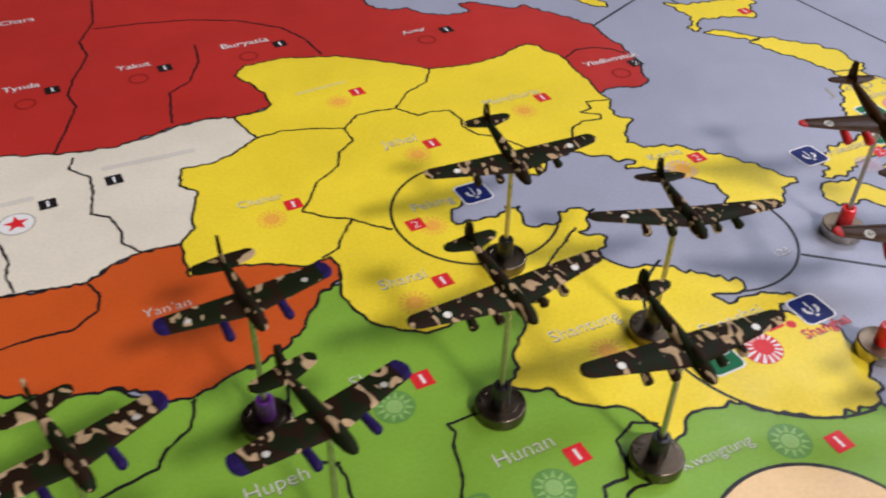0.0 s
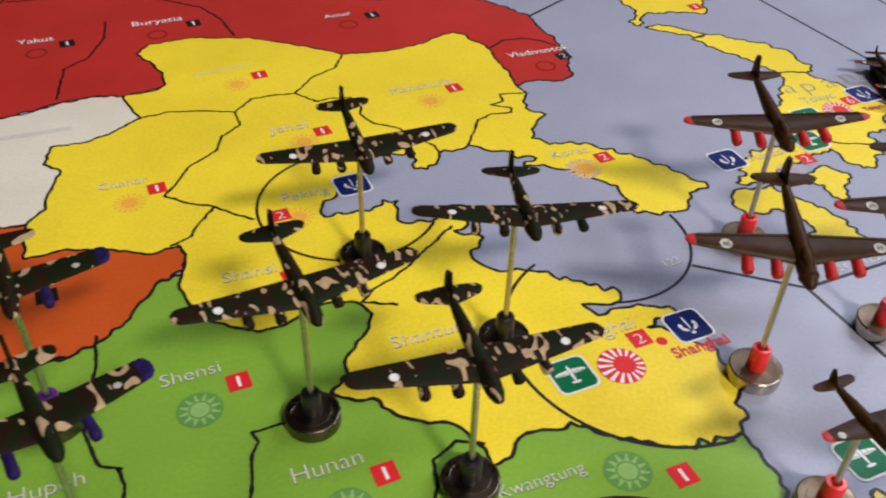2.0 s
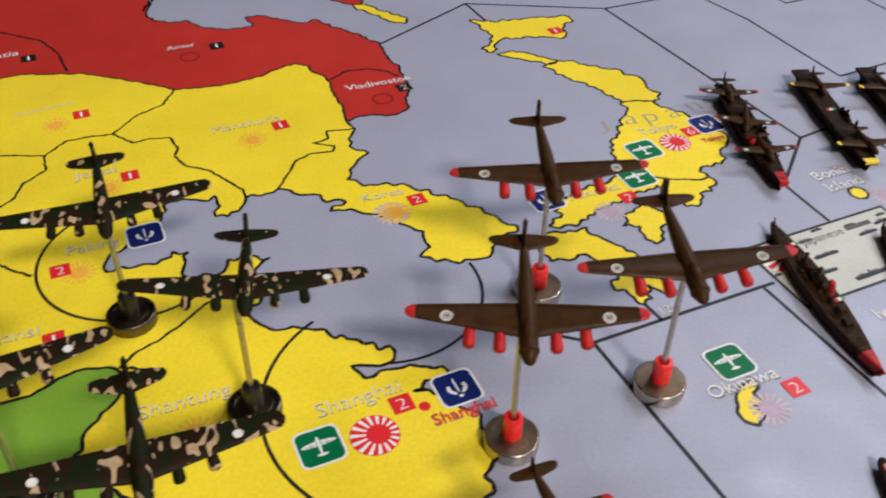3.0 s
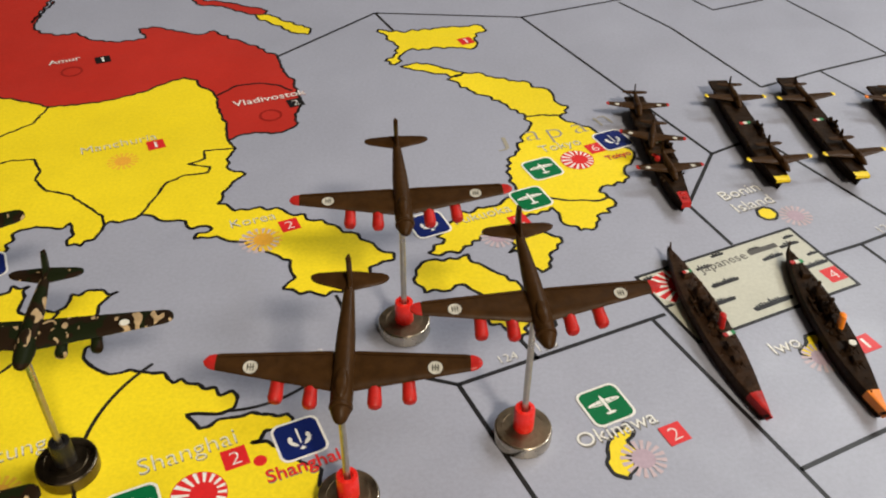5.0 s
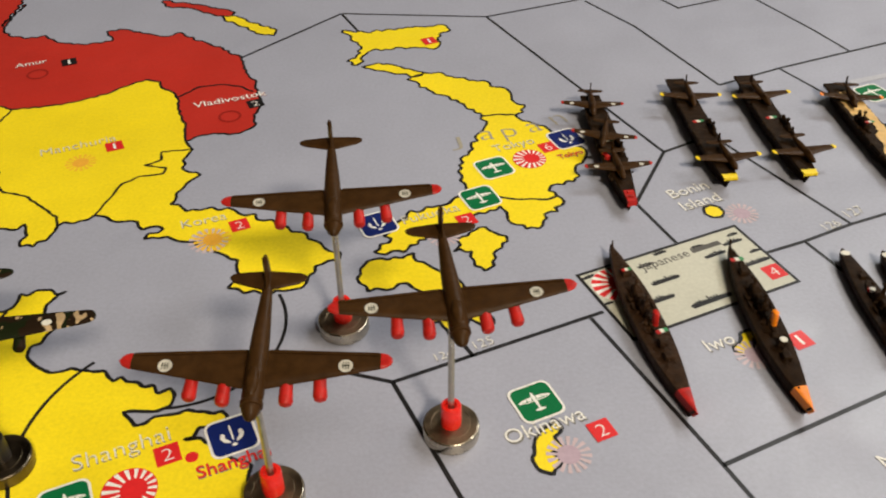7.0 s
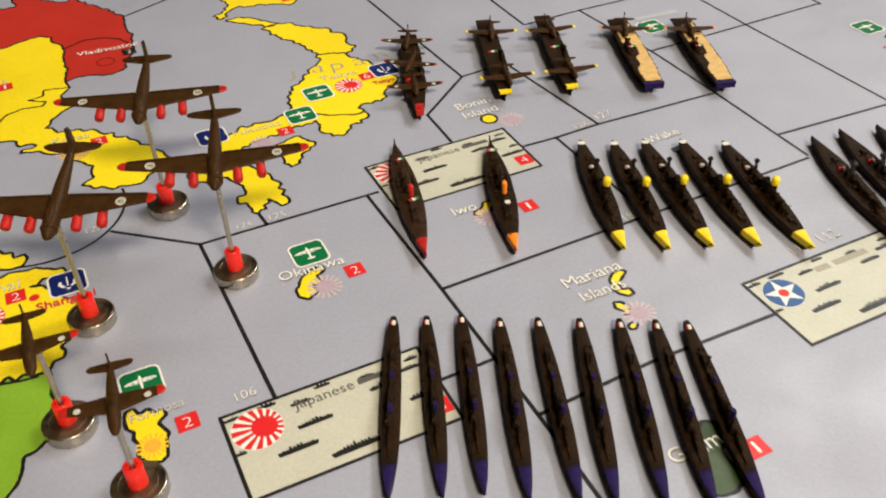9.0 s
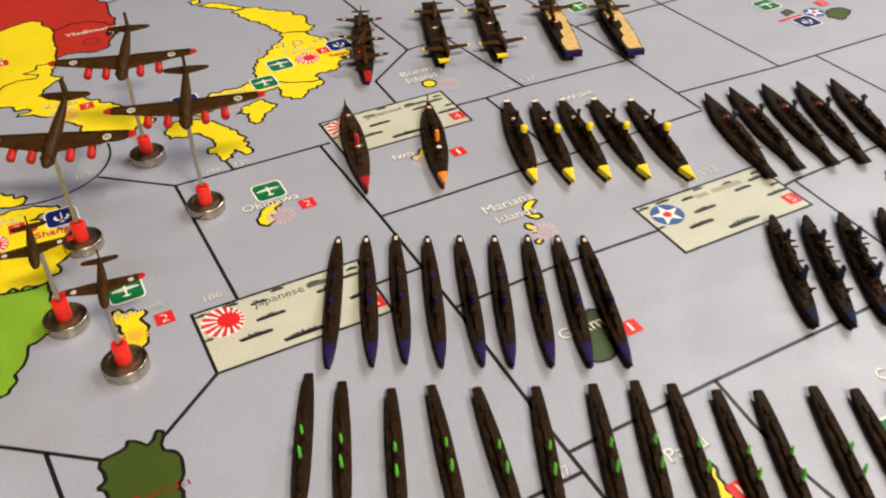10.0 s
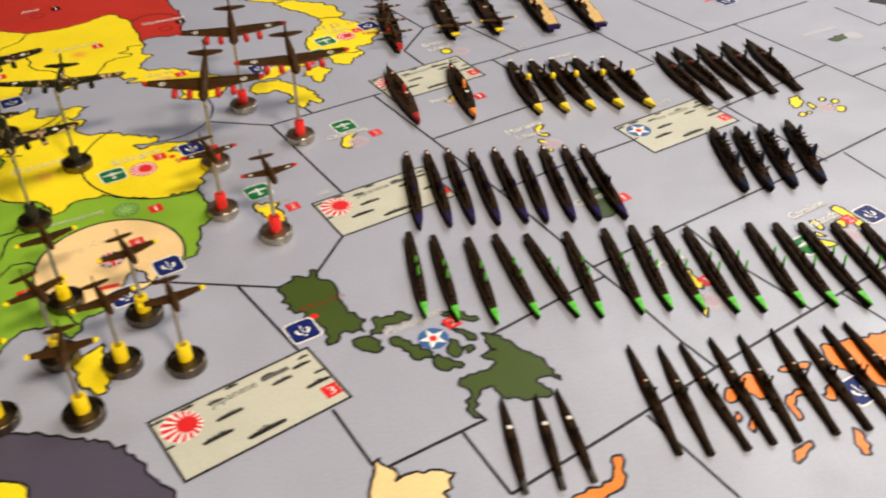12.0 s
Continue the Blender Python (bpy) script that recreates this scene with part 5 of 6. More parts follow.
    for h, f, b in ((0, t - 6.0 * k, t + 0.2 * k), (0.35, t - 4.2 * k, t + 0.4 * k), (0.75, t - 3.0 * k, t + 0.3 * k), (0.95, t - 2.4 * k, t - 0.2 * k), (1.0, t - 2.0 * k, t - 0.8 * k)):
        th = 0.55 * k
        z = body_h * 0.7 + fin * h
        m = (f + b) / 2
        for_rings.append([(0, f, z), (th * 0.8, f + (m - f) * 0.5, z), (th, m, z), (0.15 * k, b, z), (-0.15 * k, b, z), (-th, m, z), (-th * 0.8, f + (m - f) * 0.5, z)])
    rudder.loft(for_rings)
    rudder.part("fin", skin, ob, smooth=True)
    if star:
        for side in (-1, 1):
            s = 0.66
            x = side * span / 2 * s
            r = (1.35 * k if coloured else 0.95) if span > 45 else 0.78
            chord = root + (tip - root) * s
            z = zw + 1.4 * k * s + 1.9 * k * (1 - 0.6 * s) * 0.58
            y = 1.6 * k * s - chord * 0.12
            badge = Shape().add([(a, b, z + 0.10 - abs(b - y) * 0.03) for a, b in disc_points(x, y, r, 18)], [tuple(range(18))])
            spot = badge.part("roundel", PALE_PAINT if coloured else WHITE_PAINT, ob)
            if span > 45 and coloured:
                bars = Shape()
                for i in (-1, 0, 1):
                    bars.add([(x + i * 0.5 * k + a, y + b, z + 0.13) for a, b in ((-0.1, -0.72), (0.1, -0.72), (0.1, 0.72), (-0.1, 0.72))], [(0, 1, 2, 3)])
                bars.add([(x + a, y + b, z + 0.14) for a, b in ((-0.75, -0.09), (0.75, -0.09), (0.75, 0.09), (-0.75, 0.09))], [(0, 1, 2, 3)])
                bars.part("roundel_bars", GREY_PAINT, spot)
    return ob


def flight_stand(label, height, collar, disc):
    ob = thing("flight_stand", label, "stand", "flight stands on the map")
    base = Shape().turned(0, 0, [(6.2, 0.1), (6.5, 0.25), (6.55, 0.6), (6.55, 3.1), (6.45, 3.45), (6.25, 3.6)], 40)
    base = base.part("magnet_base", disc[0], ob, smooth=True)
    # Same disc; its top gets the browner metal that stands for a reflection.
    Shape().turned(0, 0, [(6.27, 3.58), (6.1, 3.66), (4.6, 3.69), (4.5, 3.64), (4.4, 3.69), (2.3, 3.72)], 40).part("base_top", disc[1], base, "disc top with a dim brown reflection in its colour")
    ring = Shape().turned(0, 0, [(2.35, 3.65), (2.3, 9.6), (2.15, 9.9), (1.3, 9.95), (1.1, 9.0)], 20)
    ring.part("collar", collar, ob, smooth=True)
    Shape().tube((0, 0, 8.8), (0, 0, height), 0.72, 0.72, 12).part("rod", STEEL, ob, smooth=True)
    return ob


RODS = {"bomber": 38.2, "fighter": 28.6}
red_bomber = aeroplane("toy_bomber", "dark brown plastic toy bomber with red wing tips and engines", "toy plane", "red-tipped bombers", LIGHT_BROWN, RED_PAINT, 51.0, 8.8, 2.9, 10.2, 22.8, (-11.8, -5.7, 5.7, 11.8), 4.2, 4.4, 0.915, tail_span=15.4, fin=5.6, nacelle=(2.8, 3.5), tail_chord=0.9)
spread(red_bomber, [(166.2, 255.0, 38.2, 8.5), (195.8, 221.5, 38.0, 11.0), (159.4, 202.0, 38.0, 2.5, 14, 0)], 9)
camo_bomber = aeroplane("toy_bomber", "camouflage-painted toy bomber above a black stand", "toy plane", "camouflaged bombers", CAMO_PAINT, CAMO_PAINT, 52.6, 9.0, 4.0, 9.2, 21.2, (-12.0, -5.9, 5.9, 12.0), 3.8, 3.9, coloured=False, fin=4.6, nacelle=(2.4, 1.8))
spread(camo_bomber, [(57.6, 236.0, 35.8, 23.0, 8, 0), (53.6, 178.0, 38.5, 31.0, 7, 2), (99.4, 206.6, 39.6, 12.0, -3, 3), (90.4, 162.0, 37.6, 23.6, 5, 3)])
purple_bomber = aeroplane("toy_bomber", "camouflaged two-engined toy bomber with purple tips and engines", "toy plane", "purple-tipped bombers", BROAD_CAMO_PAINT, PURPLE_PAINT, 41.0, 8.9, 5.7, 9.6, 18.4, (-6.6, 6.6), 3.6, 3.8, 0.87, tail_span=15.6, tail_chord=1.35)
spread(purple_bomber, [(-5.0, 173.0, 39.5, 31.0), (15.8, 140.0, 39.5, 40.0), (-31.0, 131.5, 38.5, 42.0), (0.5, 103.0, 39.5, 40.0)])
red_fighter = aeroplane("toy_fighter", "dark brown toy fighter plane with red wing tips", "toy plane", "red-tipped fighters", LIGHT_BROWN, RED_PAINT, 22.0, 5.6, 2.2, 8.4, 12.4, (), 3.0, 3.0, 0.84, tail_span=10.0, fin=3.0, tail_chord=1.3)
spread(red_fighter, [(165.2, 160.6, 29.2, 25.0, 2, 0), (189.2, 145.0, 28.6, 20.0, 2, 0)])
yellow_fighter = aeroplane("toy_fighter", "dark brown toy fighter plane with yellow wing tips", "toy plane", "yellow-tipped fighters", LIGHT_BROWN, YELLOW_PAINT, 21.0, 5.6, 2.2, 7.4, 11.0, (), 2.8, 2.8, 0.86, star=False, tail_span=9.4, fin=3.0, tail_chord=1.3)
spread(yellow_fighter, [(115.6, 110.2, 28.4, 30), (145.2, 99.2, 28.4, 30), (120.0, 81.0, 28.4, 40), (142.5, 74.0, 28.4, 30), (163.6, 73.5, 28.4, 22), (134.8, 52.4, 28.4, 18), (107.8, 53.6, 28.4, 25)])

stand = flight_stand("steel rod stand with nickel base and red collar", RODS["bomber"], RED_PLASTIC, (NICKEL, REFLECTION_BROWN))
spread(stand, [(166.0, 254.6, 0.1, 0), (195.2, 221.2, 0.1, 0), (158.3, 201.5, 0.1, 0)])
stand = flight_stand("short steel rod stand with nickel base and red collar", RODS["fighter"], RED_PLASTIC, (NICKEL, REFLECTION_BROWN))
spread(stand, [(165.4, 163.2, 0.1, 0), (188.4, 144.6, 0.1, 0)])
stand = flight_stand("steel rod stand with dark base and black collar", RODS["bomber"], BLACK_PLASTIC, (DARK_NICKEL, DARK_REFLECTION_BROWN))
spread(stand, [(57.0, 236.5, 0.1, 0), (53.0, 178.4, 0.1, 0), (96.6, 207.2, 0.1, 0), (89.8, 163.0, 0.1, 0)])
stand = flight_stand("steel rod stand with dark base and violet collar", 39.6, VIOLET, (DARK_NICKEL, DARK_REFLECTION_BROWN))
spread(stand, [(-5.0, 173.0, 0.1, 0), (15.8, 140.0, 0.1, 0), (-31.0, 131.0, 0.1, 0), (0.5, 103.0, 0.1, 0)])
stand = flight_stand("short steel rod stand with dark base and yellow collar", RODS["fighter"], YELLOW_PLASTIC, (DARK_NICKEL, DARK_REFLECTION_BROWN))
spread(stand, [(114.8, 110.2, 0.1, 0), (144.7, 100.2, 0.1, 0), (120.0, 81.0, 0.1, 0), (141.8, 75.4, 0.1, 0), (163.0, 73.6, 0.1, 0), (134.2, 53.2, 0.1, 0), (107.8, 53.6, 0.1, 0)])


# ---- ships: bow towards -y ----
def outline(length, width, stern, bow, s, blunt=0.04, spoon=1.0):
    """Half width at share s from stern (0) to bow (1). stern: share of the width kept at the stern; bow: fullness forward; spoon under 1: a rounded stem."""
    w = 1.0
    if s < 0.42:
        w = stern + (1 - stern) * math.sin(s / 0.42 * math.pi / 2)
    if s < 0.05:
        w *= max(0.2 if stern < 0.4 else 0.62 if stern < 0.6 else 0.93, math.sqrt(max(0.0, 1 - ((0.05 - s) / 0.05) ** 2)))
    if s > 0.55:
        w = max(blunt, max(0.0, 1 - ((s - 0.55) / 0.45) ** bow) ** spoon)
    return width / 2 * w


class Hull:
    """The form of one hull, shared by the moulding and the paint laid over it."""

    def __init__(self, length, width, height, stern, bow, flare=0.82, sheer=0.8, blunt=0.04, rake=3.0, spoon=1.0):
        self.length, self.width, self.height, self.stern, self.bow = length, width, height, stern, bow
        self.flare, self.sheer, self.blunt, self.rake, self.spoon = flare, sheer, blunt, rake, spoon

    def section(self, s, lift=0.0, skew=0.0):
        y = self.length / 2 - self.length * s
        w = outline(self.length, self.width, self.stern, self.bow, s, self.blunt, self.spoon) + lift * 0.6
        h = self.height + self.sheer * max(0.0, s - 0.6) ** 2 * 6 + lift
        back = self.rake * max(0.0, (s - 0.7) / 0.3) ** 2
        foot = y + back - 1.4 * max(0.0, 1 - s / 0.12)
        e = min(0.75, w * 0.4)
        side = [(-w * self.flare, foot, 0.02), (-w * 0.97, y + back * 0.5, h * 0.5), (-w, y + back * 0.12, h * 0.84), (-w + e * 0.3, y, h - 0.06), (-w + e, y, h + 0.05)]
        top = [(-w * 0.25, y, h + 0.05 + w * 0.05), (w * 0.25, y, h + 0.05 + w * 0.05)]
        ring = side + top + [(-a, b, c) for a, b, c in reversed(side)]
        return [(a, b + skew * a / (self.width / 2), c) for a, b, c in ring]

    def mould(self, ob, material=None, n=38):
        shares = [i / (n - 1) for i in range(n)]
        Shape().loft([self.section(s) for s in shares]).part("hull", material or BROWN, ob, smooth=True)

    def paint(self, ob, name, s0, s1, material, label="", skew=0.5, n=9, lift=0.07, wrap=False):
        """Paint brushed over the deck, with a slanting edge; wrap takes it down the sides too."""
        rings = []
        for i in range(n):
            s = s0 + (s1 - s0) * i / (n - 1)
            ring = self.section(s, lift, skew * (1 - i / (n - 1)))
            ring = ring[1:-1] if wrap else ring[3:-3]
            low = [(a * 0.96, b, max(0.05, c - 0.5)) for a, b, c in (ring[0], ring[-1])]
            rings.append([low[0]] + ring + [low[1]])
        Shape().loft(rings).part(name, material, ob, label, smooth=True)


def ridge(shape, rnd, y0, y1, w, z, h, step=1.0, x=0.0):
    """A moulded deckhouse along the keel: uneven blocks, each with worn upper edges."""
    n = max(4, int(abs(y1 - y0) / step))
    rings = []
    for i in range(n):
        end = min(1.0, 0.45 + 0.3 * min(i, n - 1 - i))
        a, b = w / 2 * end * rnd.uniform(0.68, 1.12), h * end * rnd.uniform(0.5, 1.18)
        shift = x + rnd.uniform(-0.12, 0.12) * w
        for share in (0.06, 0.72):
            y = y0 + (y1 - y0) * (i + share) / n
            rings.append([(shift - a, y, z - 0.15), (shift - a * 0.92, y, z + b * 0.62), (shift - a * 0.55, y, z + b), (shift + a * 0.55, y, z + b), (shift + a * 0.92, y, z + b * 0.62), (shift + a, y, z - 0.15)])
    return shape.loft(rings)


def gun_turret(ob, x, y, z, size, face, material):
    t = Shape().turned(x, y, [(size * 0.9, z), (size * 0.9, z + size * 0.35)], 12)
    t.box(x, y, z + size * 0.3, size * 1.9, size * 2.0, size * 0.75, 0.78)
    for dx in (-0.5, 0.5):
        t.tube((x + dx * size * 0.9, y + face * size * 0.8, z + size * 0.7), (x + dx * size * 0.9, y + face * size * 2.6, z + size * 0.85), size * 0.15, size * 0.12, 6)
    t.part("gun_turret", material, ob)


def lifeboats(ob, x, ys, z, size=1.0):
    """Small boats on both sides of the deckhouse."""
    for y in ys:
        for side in (-1, 1):
            boat = Shape().loft([oval(y + a * size, 0.42 * k * size, z, z + 0.75 * size, 8) for a, k in ((-1.3, 0.15), (-0.9, 0.75), (0, 1.0), (0.9, 0.85), (1.3, 0.3))])
            boat.v = [(p + side * x, q, r) for p, q, r in boat.v]
            boat.part("lifeboat", BROWN, ob, smooth=True)


def flag_patch(ob, x, y, z, s, turned=20):
    for k, ink in enumerate((RED_PAINT, WHITE_PAINT, DARK_GREEN_PAINT)):
        pts = turn([(-1.5 * s + k * s, -0.5 * s), (-0.5 * s + k * s, -0.45 * s), (-0.5 * s + k * s, 0.55 * s), (-1.5 * s + k * s, 0.6 * s)], x, y, turned)
        Shape().add([(a, b, z) for a, b in pts] + [(a, b, z - 0.25) for a, b in pts], [(0, 1, 2, 3), (0, 4, 5, 1), (1, 5, 6, 2), (2, 6, 7, 3), (3, 7, 4, 0)]).part("painted_mark", ink, ob)


def rubble(shape, rnd, x0, x1, y0, y1, z, n, size):
    """Deck fittings: vents, winches, lockers."""
    for _ in range(n):
        s = size * rnd.uniform(0.6, 1.3)
        shape.box(rnd.uniform(x0, x1), rnd.uniform(y0, y1), z - 0.05, s, s * rnd.uniform(0.8, 1.8), s * rnd.uniform(0.5, 1.1), 0.8, 0.25)


def tower(shape, x, y, z0, z1, r, head=1.5):
    """A stepped mast: a stalk, a platform and a knobbed top."""
    shape.tube((x, y, z0), (x, y + 0.2, z1 - r), r * 1.15, r * 0.75, 8)
    return shape.turned(x, y + 0.2, [(r * 0.7, z1 - r * 2.4), (r * head, z1 - r * 2.0), (r * head, z1 - r * 1.2), (r * 0.8, z1 - r * 0.5), (r * 0.35, z1)], 10)


def battleship(label, mark, funnel_side, skin, length=61.6):
    ob = thing("toy_battleship", label, "toy ship", "battleships")
    form = Hull(length, 8.3, 3.8, 0.10, 1.7)
    form.mould(ob, skin)
    form.paint(ob, "bow_paint", 0.872, 1.003, mark, wrap=True)
    rnd = random.Random(3)
    z = 3.9
    for y, f in ((18.6, 1), (-13.5, -1), (-9.4, -1)):
        gun_turret(ob, 0, y, z + (0.9 if y == -9.4 else 0), 1.3, f, skin)
    block = Shape()
    ridge(block, rnd, 15, -8, 4.0, z, 1.0, 1.5)
    ridge(block, rnd, 12.5, -5.5, 2.5, z + 0.8, 1.4, 1.2)
    block.box(0, 10.6, z + 1.2, 2.2, 2.6, 1.6, 0.75, 0.2)
    tower(block, 0, 11.0, z + 2, z + 4.6, 0.4)
    for y, side in ((6, 1), (3, -1), (0, 1), (-3, -1), (-6, 1), (8, -1), (-1, -1), (3.4, 1)):
        block.tube((side * 1.7, y, z + 0.7), (side * 2.9, y - 0.6, z + 0.9), 0.24, 0.18, 6)
    rubble(block, rnd, -2.3, 2.3, -12, 17, z, 46, 0.45)
    rubble(block, rnd, -0.8, 0.8, -27, -16, z, 9, 0.5)
    rubble(block, rnd, -0.8, 0.8, 22, 28, z, 6, 0.5)
    block.part("superstructure", skin, ob)
    bridge = ridge(Shape(), rnd, 5.4, 0.8, 2.2, z + 2.2, 1.7, 1.0)
    tower(bridge, 0, 3.4, z + 3.4, z + 5.6, 0.45)
    bridge.part("bridge", skin, ob)
    lifeboats(ob, 2.6, (5.2, 8.4), z + 0.1, 1.0)
    stack = Shape()
    stack.loft([[(0.4 + 0.85 * k * math.cos(a), -2.6 + lean + 1.25 * k * math.sin(a), z + h) for a in (2 * math.pi * i / 14 for i in range(14))] for h, k, lean in ((1.4, 1.0, 0.0), (3.0, 0.95, 0.15), (4.4, 1.0, 0.3), (5.0, 0.9, 0.35), (5.3, 0.35, 0.4))])
    stack.part("funnel", mark, ob, smooth=True)
    Shape().tube((0, 30.0, 3.9), (0, 30.8, 6.0), 0.35, 0.2, 6).part("flagstaff", skin, ob)
    flag_patch(ob, 0.0, 24.2 if funnel_side else 18.6, z + (0.35 if funnel_side else 1.75), 1.25 if funnel_side else 0.9, 10)
    if not funnel_side:
        flag_patch(ob, 0.6, -6.6, z + 2.7, 1.1, 15)
    else:
        Shape().turned(0.4, -9.4, [(0.95, z + 2.3), (0.95, z + 2.5), (0.3, z + 2.52)], 14).part("painted_mark", WHITE_PAINT, ob)
    return ob


set_at(battleship("dark brown toy battleship with red bow and red funnel", RED_PAINT, False, SHIP_BROWN, 63.8), 244.6, 256.9, 0.1, 12.4)
set_at(battleship("dark brown toy battleship with orange bow and orange funnel", ORANGE_PAINT, True, BROWN), 274.8, 258.4, 0.1, 6.5)


def carrier(label, mark, deck, group, tan):
    ob = thing("toy_carrier", label, "toy ship", group)
    red = mark is RED_PAINT
    L, W, H = 58.0 if tan else 64.0, 9.6 if tan else 8.0, 4.0
    Hull(L, W * 0.80, H, 0.55, 3.0, rake=2.0).mould(ob)
    rnd = random.Random(15 if tan else 16)
    rings = []
    for i in range(33):
        s = i / 32
        y = L / 2 - L * s
        w = W / 2 * (0.88 + 0.12 * min(1, s / 0.3) if s < 0.3 else 1.0 - (0.22 if tan else 0.64 if red else 0.42) * max(0, (s - 0.6) / 0.4) ** 1.5)
        a, b = w * rnd.uniform(0.95, 1.03), w * rnd.uniform(0.95, 1.03)
        rings.append([(-a * 0.92, y, H - 0.25), (-a, y, H + 0.4), (-a * 0.98, y, H + 0.75), (-a * 0.92, y, H + 0.85), (b * 0.92, y, H + 0.85), (b * 0.98, y, H + 0.75), (b, y, H + 0.4), (b * 0.92, y, H - 0.25)])
    Shape().loft(rings).part("flight_deck", BROWN, ob)
    z = H + 0.85
    if tan:
        pts = jagged([(-1.4, 22), (3.6, 24), (4.3, 12), (4.4, -8), (3.4, -26.2), (-2.8, -26.2), (-2.9, -16), (-1.2, -13), (-1.0, -6), (1.0, -4), (1.2, 4), (-3.2, 6), (-3.4, 16)], 77, True, 1.2, 0.3)
        Shape().flat(pts, z + 0.05).part("deck_paint", deck, ob, "tan painted flight deck")
    e = W / 2 * (0.78 if tan else 0.36 if red else 0.56)
    reach = 2.0 if tan else (6.0 if red else 2.6)
    back = jagged([(e * 1.12, -L / 2 + reach), (-e * 1.12, -L / 2 + reach * 0.9)], 78, False, 0.9, 0.25)
    lip = Shape().flat([(-e, -L / 2 - 0.05), (e, -L / 2 - 0.05)] + back, z + 0.09)
    drop = 2.3 if tan else 1.9 if red else 0.9
    front = jagged([(e * 0.96, z - drop + 0.1), (-e * 0.96, z - drop - 0.1)], 79, False, 0.9, 0.3)
    n = len(lip.v)
    lip.v += [(-e, -L / 2 - 0.09, z + 0.09), (e, -L / 2 - 0.09, z + 0.09)] + [(a, -L / 2 - 0.09, b) for a, b in front]
    lip.f.append(tuple(range(n, len(lip.v))))
    lip.part("bow_paint", mark, ob)
    if red:
        for y in (-L / 2 + 2.2, -L / 2 + 4.4):
            Shape().box(0, y, z, 1.7, 0.9, 0.6, 0.8, 0.2).part("bow_block", mark, ob)
    ix = -2.4 if tan else 2.8
    island = Shape()
    ridge(island, rnd, 6.5 if tan else 1.5, -5.5 if tan else -8.5, 2.3, z - 0.1, 1.7, 1.2, ix)
    ridge(island, rnd, 2.5 if tan else -2.5, -3.0 if tan else -6.5, 1.5, z + 1.2, 1.8 if tan else 1.0, 1.0, ix)
    tower(island, ix, 1.0 if tan else -4.0, z + 1.6, z + (4.8 if tan else 3.4), 0.4)
    island.tube((ix, 3.4 if tan else -1, z + 1.0), (ix - 0.5, 3.8 if tan else -0.6, z + (3.4 if tan else 2.4)), 0.7, 0.6, 8)
    island.part("island", BROWN, ob)
    gallery = Shape()
    rubble(gallery, random.Random(5), -W * 0.49, -W * 0.42, -20, 22, z - 0.7, 18, 0.8)
    rubble(gallery, random.Random(6), W * 0.42, W * 0.49, -18, 22, z - 0.7, 18, 0.8)
    gallery.part("gun_gallery", BROWN, ob)
    flag_patch(ob, -0.2 if not tan else -2.2, 2.0 if not tan else -2.5, z + 0.12 if not tan else z + 2.9, 1.25 if not tan else 1.0, 10)
    if red:
        for x, y in ((-2.6, -8.5), (-2.8, -5.5), (2.4, 4.0)):
            Shape().turned(x, y, [(1.05, z - 0.1), (0.95, z + 1.0), (0.5, z + 1.3)], 10).part("painted_mark", mark, ob)
    return ob


red_carrier = carrier("dark brown toy aircraft carrier with a red bow", RED_PAINT, BROWN, "carriers", False)
set_at(red_carrier, 242.3, 339.5, 0.1, 7.0)
yellow_carrier = carrier("dark brown toy aircraft carrier with a yellow bow", YELLOW_PAINT, BROWN, "carriers", False)
spread(yellow_carrier, [(274.2, 353.0, 0.1, 7.0), (299.6, 356.6, 0.1, 7.0)])
tan_carrier = carrier("toy aircraft carrier with a tan painted deck and a purple bow", PURPLE_PAINT, DECK_TAN, "carriers", True)
spread(tan_carrier, [(331.2, 355.2, 0.1, 7.0), (358.2, 355.4, 0.1, 7.0)])


def deck_fighter(label, mark):
    return aeroplane("toy_fighter", label, "toy plane", "fighters on the carriers", LIGHT_BROWN, mark, 21.6, 5.3, 2.1, 6.6, 10.2, (), 2.5, 2.6, 0.915 if mark is RED_PAINT else 0.89, star=mark is RED_PAINT, tail_span=8.8, fin=2.7, tail_chord=1.2)


DECK = 5.1
plane = deck_fighter("dark brown toy fighter with red wing tips on a carrier deck", RED_PAINT)
spread(plane, [(238.4, 362.0, DECK, 0), (240.6, 342.0, DECK, -10), (243.6, 324.0, DECK, 8)])
plane = deck_fighter("dark brown toy fighter with yellow wing tips on a carrier deck", YELLOW_PAINT)
spread(plane, [(273.4, 369.5, DECK, 2), (279.0, 330.5, DECK, 10), (298.4, 371.0, DECK, 12), (304.0, 335.5, DECK, 12)])
plane = deck_fighter("dark brown toy fighter with orange wing tips on a carrier deck", ORANGE_PAINT)
spread(plane, [(329.4, 371.0, DECK, -4), (356.0, 370.0, DECK, 0)])


